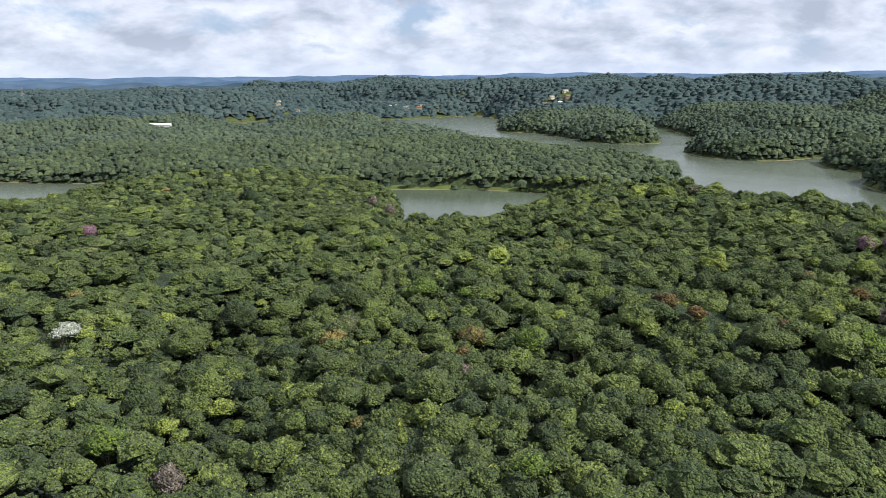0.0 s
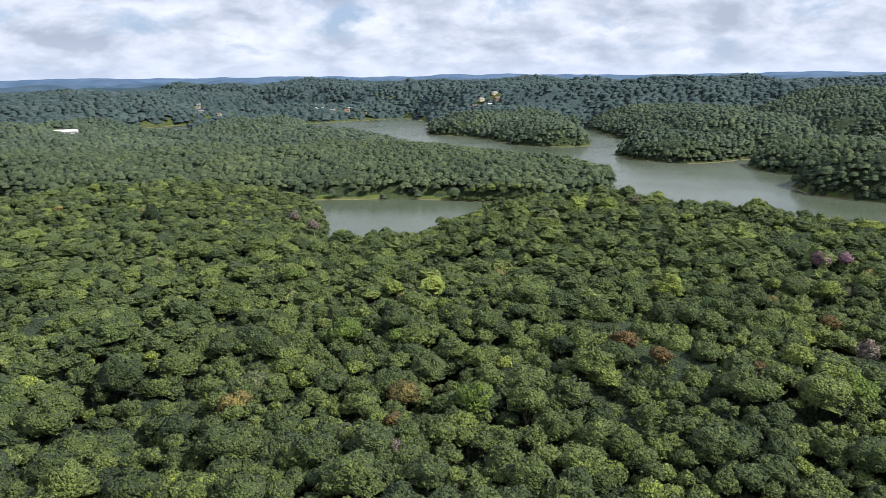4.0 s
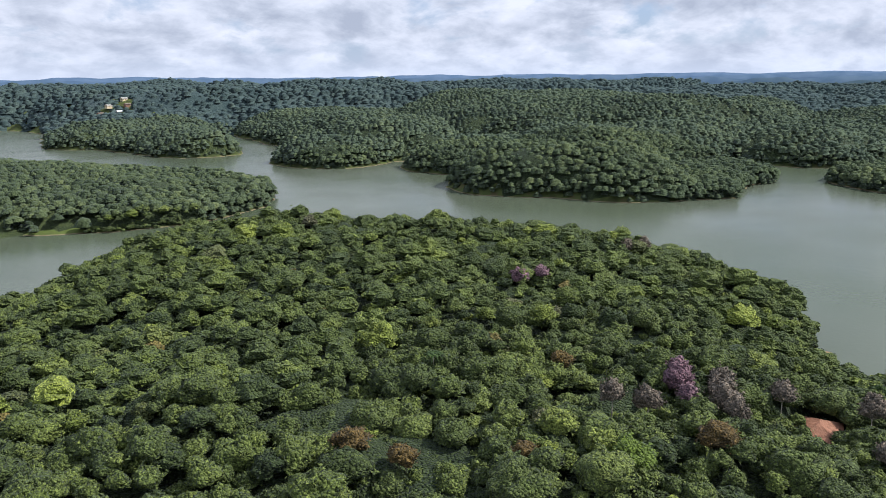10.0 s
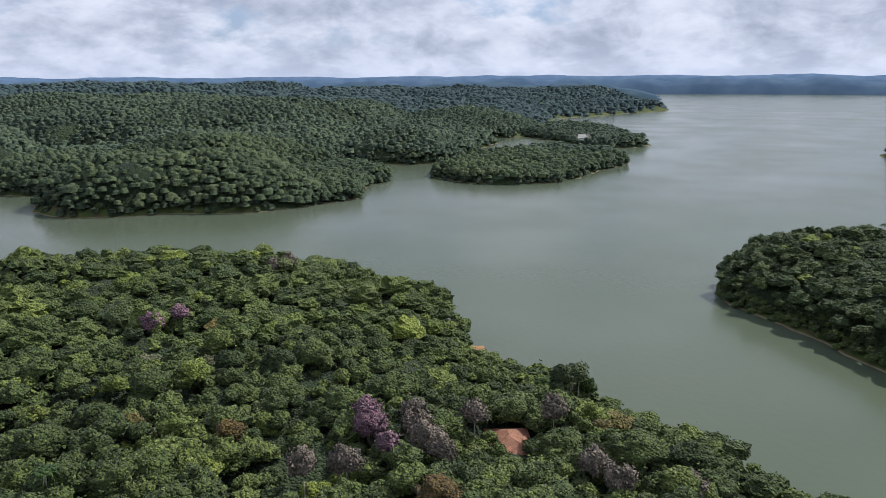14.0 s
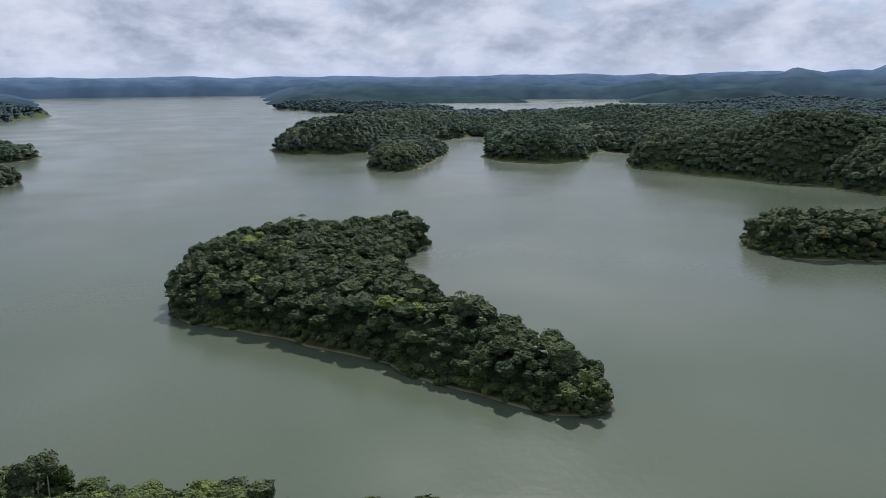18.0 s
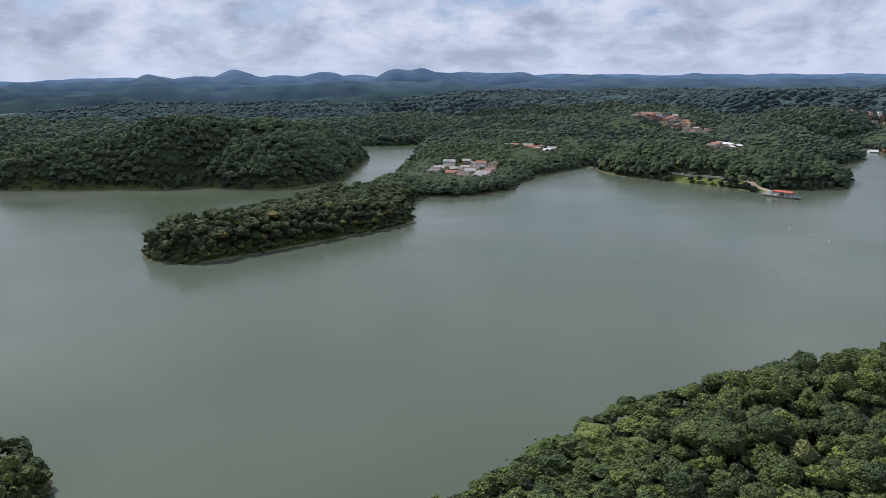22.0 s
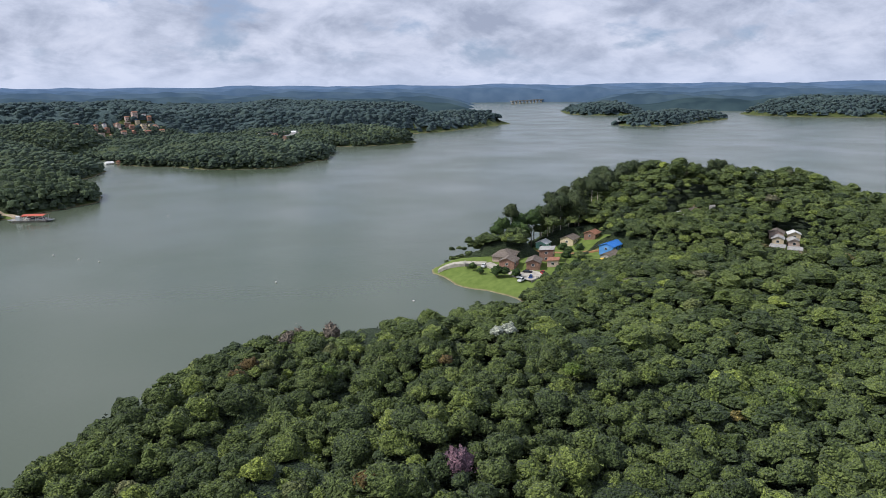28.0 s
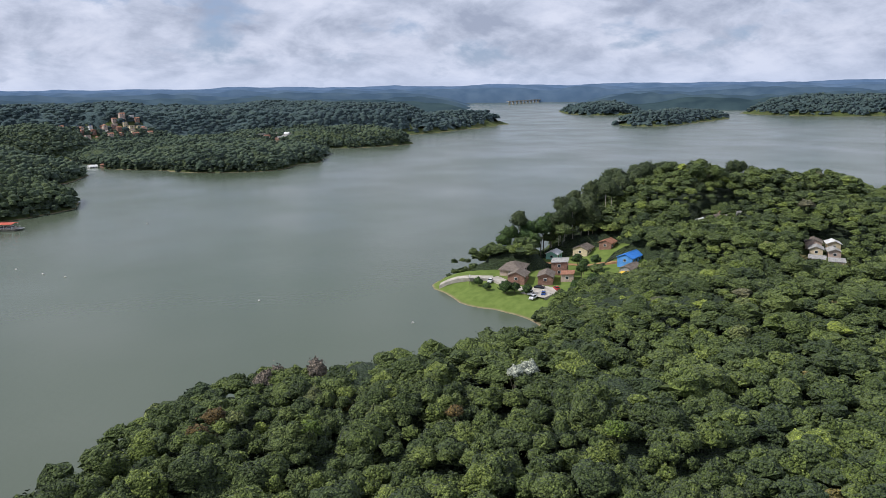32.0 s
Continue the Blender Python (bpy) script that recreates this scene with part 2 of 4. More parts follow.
SOUTH_EASTERN_SHORE = [
    (2180, -204, 81, 1806, -385, 137, 13), (942, -49, 67, 1150, -200, 130, 26), (718, -73, 22, 866, -130, 45, 9),
    (762, -244, 54, 949, -352, 79, 22), (635, -344, 53, 559, -389, 68, 28.2), (543, -390, 60, 500, -450, 67, 41.4),
    (466, -425, 68, 535, -553, 84, 30.6), (703, -488, 125, 956, -512, 208, 26), (1250, -420, 250, 1092, -798, 383, 13),
    (1200, -1300, 520, 700, -1100, 400, 13), (1700, -1650, 130, 2150, -1500, 160, 13),
]
BENT_ISLAND_LONG_ISLAND_AND_VILLAGE_NECK = [
    (209, 19, 12, 249, 41, 20, 1.5), (253, 41, 18, 286, 60, 26, 4.6), (297, 59, 30, 335, 82, 44, 6.8),
    (350, 79, 45, 380, 59, 39, 9.5), (379, 66, 39, 410, 15, 19, 4.5), (327, -180, 28, 288, -277, 32, 7.6),
    (324, -265, 43, 315, -370, 27, 1.5), (297, -436, 56, 310, -549, 64, 6), (308, -558, 76, 309, -712, 138, 16),
]
FERRY_CAPE_AND_SOUTHERN_SHORE = [
    (70, -508, 13, 55, -492, 7, 1.2),
    (59, -567, 69, 130, -607, 75, 14), (84, -774, 124, 250, -1000, 300, 20.3), (175, -850, 105, 210, -960, 150, 31.7),
    (-20, -1035, 75, 0, -1100, 95, 28.8), (-130, -1235, 130, -40, -1320, 220, 50.4), (-203, -757, 79, -254, -766, 47, 8.8),
    (-202, -863, 139, -195, -1069, 157, 6.5), (-451, -943, 71, -349, -1024, 110, 14.4), (-902, -1272, 56, -652, -1181, 94, 22),
    (-649, -1192, 89, -430, -1181, 160, 32), (-100, -1500, 420, -700, -1800, 350, 33.1), (400, -1500, 500, 300, -2600, 900, 36),
]
FAR_WESTERN_ARM = [
    (-1146, -993, 59, -1440, -1107, 77, 14), (-1750, -1700, 100, -2200, -1950, 330, 30), (-1909, -1022, 204, -2600, -700, 700, 34),
    (-1100, -2700, 500, -1500, -3400, 600, 40), (-1503, -1468, 92, -1900, -1900, 150, 20), (-2000, -1550, 130, -2300, -1350, 150, 20),
]
RIDGES = HOME_PENINSULA + NORTH_WESTERN_ARM + NORTHERN_SHORE + EASTERN_CAPES + SOUTH_EASTERN_SHORE + BENT_ISLAND_LONG_ISLAND_AND_VILLAGE_NECK + FERRY_CAPE_AND_SOUTHERN_SHORE + FAR_WESTERN_ARM


def wave(x, y, size, seed):
    """Soft rolling noise in -1..1 from a few rotated sines."""
    rng, out = np.random.RandomState(seed), np.zeros_like(x)
    for k in range(7):
        a, p, s = rng.uniform(0, 6.283), rng.uniform(0, 6.283), size * rng.uniform(0.6, 1.6)
        out += np.sin((x * np.cos(a) + y * np.sin(a)) * 6.283 / s + p)
    return out / 3.2


def land(x, y):
    """How far inside the shore a place lies, and the height of the ground there."""
    x, y = np.asarray(x, float), np.asarray(y, float)
    inside, high = np.full(x.shape, -1e9), np.full(x.shape, -3.0)
    sway = 4.0 * wave(x, y, 60, 1) + 1.5 * wave(x, y, 17, 2)
    r = np.hypot(x, y)
    sway *= np.clip((r - 120) / 800, 0.3, 3)
    for x1, y1, r1, x2, y2, r2, h in RIDGES:
        dx, dy = x2 - x1, y2 - y1
        k = np.clip(((x - x1) * dx + (y - y1) * dy) / (dx * dx + dy * dy), 0, 1)
        rad = r1 + (r2 - r1) * k
        g = rad - np.hypot(x - x1 - k * dx, y - y1 - k * dy) + sway
        inside = np.maximum(inside, g)
        s = np.clip(g / np.minimum(0.8 * rad, 110), -1, 1)
        high = np.maximum(high, np.where(g > 0, 0.4 + h * s * (2 - s) ** 1.0, -3.0))
    high = np.where(inside > 0, high + np.clip(inside / 60, 0, 1) * 2.5 * wave(x, y, 130, 3), np.maximum(-3, inside * 0.25))
    high = np.where(inside > 0, high + np.clip((r - 600) / 500, 0, 1) * np.clip(inside / 150, 0, 1) * (7 + 2 * np.sign(y)) * wave(x, y, 330, 12), high)
    out = np.clip((r - 2400) / 30, 0, 1)
    high, inside = high * (1 - out) - 3 * out, np.where(out > 0.9, -40, inside)
    return inside, high


def from_arrays(name, verts, faces, material, smooth=False, tint=None):
    """One mesh from numpy arrays of corners and of triangles or quads."""
    me = bpy.data.meshes.new(name)
    k = faces.shape[1]
    me.vertices.add(len(verts))
    me.vertices.foreach_set("co", np.ascontiguousarray(verts, np.float32).ravel())
    me.loops.add(faces.size)
    me.loops.foreach_set("vertex_index", np.ascontiguousarray(faces, np.int32).ravel())
    me.polygons.add(len(faces))
    me.polygons.foreach_set("loop_start", np.arange(0, faces.size, k, dtype=np.int32))
    me.polygons.foreach_set("loop_total", np.full(len(faces), k, np.int32))
    me.polygons.foreach_set("use_smooth", np.full(len(faces), smooth))
    if tint is not None:
        me.attributes.new("tint", "FLOAT", "FACE").data.foreach_set("value", np.ascontiguousarray(tint, np.float32))
    me.update(calc_edges=True)
    me.materials.append(material)
    return me


def polar(rings, turns):
    """Grid points round (50, 50)."""
    a = np.linspace(0, 2 * np.pi, turns, endpoint=False)
    r = np.asarray(rings)[:, None]
    x, y = 50 + r * np.cos(a), 50 + r * np.sin(a)
    i, j = np.meshgrid(np.arange(len(rings) - 1), np.arange(turns), indexing="ij")
    q = np.stack([i * turns + j, (i + 1) * turns + j, (i + 1) * turns + (j + 1) % turns, i * turns + (j + 1) % turns], -1).reshape(-1, 4)
    return x.ravel(), y.ravel(), q


# forest
rng = np.random.RandomState(7)


def crown(lobes, rings, sides, leaves, spray, seed, loose=0.10, deep=1.65):
    """One crown of radius 1 with its base at z 0: a dome of rounded boughs that meet in creases, and loose leaf sprays. Corners, triangles."""
    g = np.random.RandomState(seed)
    k = np.arange(lobes) + 0.5
    up = np.clip(1 - 0.98 * k / lobes + g.uniform(-0.08, 0.08, lobes), -0.1, 1)
    turn = k * 2.39996 + g.uniform(0, 6) + g.uniform(-0.3, 0.3, lobes)
    side = np.sqrt(np.maximum(0, 1 - up ** 2))
    size = min(0.6, 1.35 / np.sqrt(lobes + 1.0)) * g.uniform(0.7, 1.45, lobes)
    oval = np.array([g.uniform(0.88, 1.14), g.uniform(0.88, 1.14), 1.0])
    mid = np.stack([side * np.cos(turn), side * np.sin(turn), up], 1) * (0.98 - size + g.uniform(-0.26, 0.16, lobes))[:, None]

    def swell(d):
        along = d @ mid.T
        gap = size ** 2 - (mid ** 2).sum(1) + along ** 2
        return np.maximum(np.where(gap > 0, along + np.sqrt(np.maximum(gap, 0)), 0).max(1), 0.5) * (1 + g.uniform(-loose, loose, len(d)))

    rows = [np.array([[0.0, 0.0, 1.0]])]
    for i in range(1, rings + 1):
        lean = deep * i / rings
        v = 6.28319 * (np.arange(sides) + 0.5 * (i % 2)) / sides + g.uniform(-0.1, 0.1, sides)
        rows.append(np.stack([np.sin(lean) * np.cos(v), np.sin(lean) * np.sin(v), np.full(sides, np.cos(lean))], 1))
    d = np.concatenate(rows)
    verts = d * swell(d)[:, None]
    tris = [(0, 1 + q, 1 + (q + 1) % sides) for q in range(sides)]
    for i in range(rings - 1):
        o, p = 1 + i * sides, 1 + (i + 1) * sides
        for q in range(sides):
            n = (q + 1) % sides
            tris += [(o + q, p + q, p + n), (o + q, p + n, o + n)] if i % 2 else [(o + q, p + q, o + n), (o + n, p + q, p + n)]
    if leaves:
        lean, v = np.arccos(g.uniform(-0.05, 1, leaves)), g.uniform(0, 6.283, leaves)
        d = np.stack([np.sin(lean) * np.cos(v), np.sin(lean) * np.sin(v), np.cos(lean)], 1)
        at = d * (swell(d) * g.uniform(0.98, 1.07, leaves))[:, None]
        n = d + g.normal(0, 0.5, (leaves, 3))
        n /= np.linalg.norm(n, axis=1, keepdims=True)
        t = np.cross(n, g.normal(size=(leaves, 3)))
        t /= np.linalg.norm(t, axis=1, keepdims=True)
        w = np.cross(n, t)
        r = spray * g.uniform(0.6, 1.3, leaves)[:, None]
        o = len(verts) + 3 * np.arange(leaves)
        verts = np.concatenate([verts, np.stack([at + r * (np.cos(q) * t + np.sin(q) * w) for q in (0.0, 2.1, 4.2)], 1).reshape(-1, 3)])
        tris += list(zip(o, o + 1, o + 2))
    return verts * oval, np.array(tris)


LODS = [[crown(lb, r, sd, lf, sp, 10 * i + j) for j in range(v)] for i, (lb, r, sd, lf, sp, v) in enumerate(
    [(36, 7, 15, 100, 0.105, 18), (22, 4, 10, 20, 0.11, 16), (10, 3, 8, 6, 0.12, 12), (6, 2, 6, 0, 0, 12), (4, 2, 4, 0, 0, 12)])]
FOCUS = [(0, 150), (110, 160), (15, -35)]
WIDER = FOCUS + [(-90, -80), (-180, -150), (60, 300), (300, 50)]
# open ground: the village lawn, the grassy bank of the north inlet, the ferry landing
CLEARINGS = [(-112, -192, 15), (-120, -180, 20), (-112, -164, 15), (-130, -168, 17), (-148, -170, 14), (-165, -192, 15), (-180, -186, 14), (-192, -182, 9), (-176, -160, 12), (-162, -170, 12), (-128, -156, 11), (-142, -158, 11), (-162, -150, 8), (-114, -150, 9)]
BANK = [(-235 + 12.5 * k, 584 - 2.05 * k, 6.0) for k in range(25)]
LANDING = [(124 - 9.2 * k, -526 + 3.5 * k, 5.0) for k in range(7)] + [(65 - 5 * k, -502 + 6 * k, 6.0) for k in range(3)]
COVE = [(210, 176, 7), (205, 170, 5), (217, 183, 6), (226, 187, 4)]
GRASSY = CLEARINGS + BANK + LANDING + COVE


# where the trees stay low: round the houses, on the landing spit and the narrow islands
LOW = [(-40, 398, 45, 0.45), (92, -24, 26, 0.3), (108, 8, 24, 0.35), (392, 30, 36, 0.3), (-300, -205, 50, -0.4), (-250, -190, 42, -0.35), (299, -490, 46, 0.6), (211, 173, 17, 0.75), (-135, -142, 34, 0.6), (-165, -140, 26, 0.5), (-112, -130, 24, 0.5), (141, 142, 14, 0.7), (110, 168, 10, 0.65), (190, 140, 26, 0.55), (290, -440, 60, 0.5), (320, -260, 90, 0.3), (-226, -95, 22, 0.6), (-320, -150, 60, -0.4), (-228, -150, 22, 0.55)]


# single trees that stand out: x, y, top, crown radius
SPOTS = {
    "pink": [(144, 238, 28.1, 3.2), (151, 236, 28.0, 2.4), (127, 165, 25.6, 3.2), (120, 157, 26.4, 2.2), (-144, 285, 24.7, 3.6), (4, -20, 19.8, 3.2), (131, 168, 25.3, 2.8)],
    "white": [(-91, 164, 25.2, 3.4), (-91, 161, 25.1, 2.4), (-45, -68, 20.4, 2.8), (-41, -68, 20.3, 2.2)],
    "orange": [(56, 173, 28.9, 3.4), (61, 165, 28.5, 2.8), (109, 142, 27.3, 3.8), (111, 183, 27.1, 2.8), (18, -94, 16.6, 3), (23, -89, 16.5, 2.6), (-21, -62, 19.5, 2), (21, -23, 19.7, 2.6), (78, 155, 28.0, 3), (4, 147, 25.9, 2)],
    "lime": [(-6, 192, 26.7, 5.2), (6, 185, 27.3, 2.4), (20, 154, 26.1, 4.2), (92, 146, 27.6, 4.6), (13, 98, 26.6, 2.8), (-58, 111, 24.8, 4), (-24, 242, 27.4, 3), (-36, -33, 22.7, 2.4), (-63, 1, 22.5, 3.2), (5, -75, 17.2, 3)],
    "dusty": [(144, 152, 23.0, 2.8), (157, 140, 20.5, 2.8), (132, 158, 25.1, 3), (124, 149, 26.1, 2.6), (134, 126, 24.7, 3), (131, 121, 24.3, 2.8), (139, 111, 21.4, 3), (136, 161, 24.6, 3.2), (202, 249, 27.4, 2.6), (218, 255, 24.7, 2.8), (-2, -111, 15.7, 3), (-12, -110, 15.9, 2.8), (2, -109, 15.9, 2.8), (113, 161, 26.9, 3), (127, 154, 25.6, 3.2), (109, 166, 27.2, 2.6), (-40, 403, 16.6, 3), (-43, 100, 24.6, 2.6), (-29, 388, 14.5, 3), (4, 137, 26.2, 1.8)],
}


def cluster(cx, cy, along, across, angle, count, seed):
    """Staggered house places of a crowded hillside quarter: x, y, turn."""
    g, out = np.random.RandomState(seed), []
    cols = max(1, int(math.sqrt(count * along / across)))
    for k in range(count):
        u = ((k % cols) + 0.5) / cols * 2 - 1 + g.uniform(-0.5, 0.5) / cols
        v = ((k // cols) + 0.5) / math.ceil(count / cols) * 2 - 1 + g.uniform(-0.2, 0.2) * cols / count
        c, sn = math.cos(angle), math.sin(angle)
        out.append((cx + c * u * along - sn * v * across, cy + sn * u * along + c * v * across, angle + g.choice([0, 0, 1.571]) + g.uniform(-0.15, 0.15)))
    return out


QUARTERS = {
    "terraced hillside quarter": cluster(163, -812, 56, 21, -0.585, 62, 1), "slope above the landing": cluster(93, -691, 15, 10, -0.5, 9, 2),
    "upper quarter": cluster(-22, -900, 36, 26, 0.3, 22, 3), "hilltop quarter": cluster(-122, -1128, 60, 30, 0.2, 30, 4),
    "cape road": cluster(-322, -985, 34, 30, -0.9, 13, 5), "neck village": cluster(297, -476, 28, 38, 0.1, 26, 6), "upper neck village": cluster(278, -602, 28, 12, 0.1, 12, 7),
    "northern hamlet": cluster(-470, 1150, 40, 18, 0.1, 12, 8), "lakehead hamlet": cluster(-60, 1570, 60, 20, 0.0, 8, 9), "far northern hamlet": cluster(-300, 1560, 60, 25, 0.0, 9, 10),
    "north shore hamlet": cluster(215, 1385, 30, 20, 0.3, 6, 11), "eastern cape": cluster(965, 358, 14, 8, 0.3, 4, 12), "ridge road": cluster(130, -1120, 60, 20, 0.1, 8, 13),
    "hill lane": cluster(-243, -166, 24, 8, 0.3, 6, 14), "forest lane": cluster(-236, -106, 17, 7, 0.6, 6, 15)}
for q, places in QUARTERS.items():
    CLEARINGS = CLEARINGS + [(hx, hy, 5.5 if "lane" in q else 4.6 if "quarter" in q else 7.5) for hx, hy, ha in places]
CLEARINGS += [(sx, sy, 0.4 * r) for spot in SPOTS.values() for sx, sy, top, r in spot]
CLEARINGS += BANK + LANDING + COVE + [(154, 148, 5), (148, 145, 3), (116, 172, 4.5), (110, 168.5, 3), (145, 143, 4), (189, 146, 3.5), (194, 141, 3), (46, -858, 12), (-367, 941, 22), (105, -556, 7), (160, -562, 6), (463, 420, 5), (478, -426, 6), (-60, -838, 14)]


rings = np.concatenate([np.arange(2, 150, 10), np.arange(150, 600, 5), np.arange(600, 1300, 12), np.arange(1300, 2480, 30), [2600, 3200, 4200]])
gx, gy, gq = polar(rings, 330)
gi, gz = land(gx, gy)
mow = np.zeros(len(gx))
for ox, oy, orad in GRASSY:
    mow = np.maximum(mow, np.clip((orad + 3 - np.hypot(gx - ox, gy - oy)) / 4, 0, 1 if oy < 0 else 0.45))
ground = tagged(new("ground", from_arrays("ground", np.stack([gx, gy, gz], 1), gq, GROUND, True)), "wooded hills with grassy and bare red earth shores", "ground", kind="structure")
wx, wy, wq = polar(np.concatenate([np.arange(2, 900, 150), np.geomspace(900, 4900, 12)]), 96)
ground.data.attributes.new("grass", "FLOAT", "POINT").data.foreach_set("value", np.ascontiguousarray(mow, np.float32))
water = tagged(new("water", from_arrays("water", np.stack([wx, wy, 0 * wx], 1), wq, WATER, True)), "calm murky green lake with faint wind ripples", "lake", kind="structure")



def scatter(spacing, rmin, rmax, seed, inner=1.0, outer=1e9):
    """Jittered tree places on dry land between two distances from the middle."""
    g = np.random.RandomState(seed)
    m = int(2 * rmax / spacing) + 2
    i, j = np.meshgrid(np.arange(m), np.arange(int(m / 0.9) + 1), indexing="ij")
    x = 50 - rmax + (i + 0.5 * (j % 2)) * spacing + g.uniform(-0.33, 0.33, i.shape) * spacing
    y = 50 - rmax + j * spacing * 0.9 + g.uniform(-0.33, 0.33, i.shape) * spacing
    x, y = x.ravel(), y.ravel()
    r = np.hypot(x - 50, y - 50)
    az = np.arctan2(y - 50, x - 50)
    keep = (r >= rmin) & (r < rmax) & ((r < 500) | ((az < 2.4) & (az > -2.9)))
    x, y = x[keep], y[keep]
    ins, z = land(x, y)
    keep = (ins > inner) & (ins < outer)
    for cx, cy, cr in CLEARINGS:
        keep &= np.hypot(x - cx, y - cy) > cr
    return x[keep], y[keep], z[keep], ins[keep]


def forest(name, label, x, y, z, rad, tall, tint, lod, material=LEAVES):
    """Many trees joined: kind 'stuff'."""
    kinds, tris, tints = LODS[lod], [], []
    g = np.random.RandomState(len(x))
    which = g.randint(0, len(kinds), len(x))
    turn = g.uniform(0, 6.283, len(x))
    start = 0
    verts = []
    for k, (p, f) in enumerate(kinds):
        s = which == k
        if not s.any():
            continue
        c, sn = np.cos(turn[s]), np.sin(turn[s])
        X = (p[None, :, 0] * c[:, None] - p[None, :, 1] * sn[:, None]) * rad[s, None] + x[s, None]
        Y = (p[None, :, 0] * sn[:, None] + p[None, :, 1] * c[:, None]) * rad[s, None] + y[s, None]
        Z = p[None, :, 2] * rad[s, None] * 0.85 + (z[s] + tall[s] - 0.8 * rad[s])[:, None]
        verts.append(np.stack([X, Y, Z], -1).reshape(-1, 3))
        tris.append((f[None] + start + len(p) * np.arange(s.sum())[:, None, None]).reshape(-1, 3))
        tints.append(np.repeat(tint[s], len(f)))
        start += len(verts[-1])
    ob = new(name, from_arrays(name, np.concatenate(verts), np.concatenate(tris), material, lod in (0, 3, 4), np.concatenate(tints)))
    return tagged(ob, label, "forest", kind="stuff")


x, y, z, ins = scatter(4.05, 0, 480, 3)
rad = np.clip(rng.lognormal(np.log(2.55), 0.32, len(x)), 1.5, 5.4)
tall = 10.4 + 1.2 * (rad - 2.55) + rng.normal(0, 1.0, len(x)) + 1.5 * wave(x, y, 45, 8)
tall *= np.clip(0.7 + ins / 25, 0, 1)
tint = np.clip(rng.beta(2.3, 2.6, len(x)) * 0.82 + 0.05 * wave(x, y, 30, 9), 0, 0.87)
# island crowns coloured darker, standing in for backlight and cloud shade there
tint = np.where((x > 205) & (y < 150), tint * 0.25, tint)
odd = rng.uniform(0, 1, len(x))
tint = np.where(odd < 0.004, 0.92, np.where(odd > 0.975, 0.985, tint))
for ox, oy, reach, less in LOW:
    tall *= 1 - less * np.exp(-((x - ox) ** 2 + (y - oy) ** 2) / reach ** 2)
near = np.min([np.hypot(x - a, y - b) for a, b in FOCUS], 0)
wide = np.min([np.hypot(x - a, y - b) for a, b in WIDER], 0)
behind = ((y > 0.45 * (x + 154) + 16) & (x < -92 - 0.66 * (y - 80))) | ((abs(y - 57) < 11) & (x < 95))
grade = np.where(behind, 3, np.where(near < 66, 0, np.where(wide < 135, 1, 2)))
single = np.zeros(len(x), bool)
single[np.argsort(np.hypot(x - 12, (y - 135) * 0.8))[:125]] = True
single[np.argsort(np.hypot(x - 28, y + 22))[:55]] = True
SINGLES = list(zip(x[single], y[single], z[single], rad[single], tall[single]))
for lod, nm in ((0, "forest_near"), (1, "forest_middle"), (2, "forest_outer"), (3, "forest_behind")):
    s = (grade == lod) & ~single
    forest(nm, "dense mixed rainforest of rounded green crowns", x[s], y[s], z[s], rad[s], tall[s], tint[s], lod)


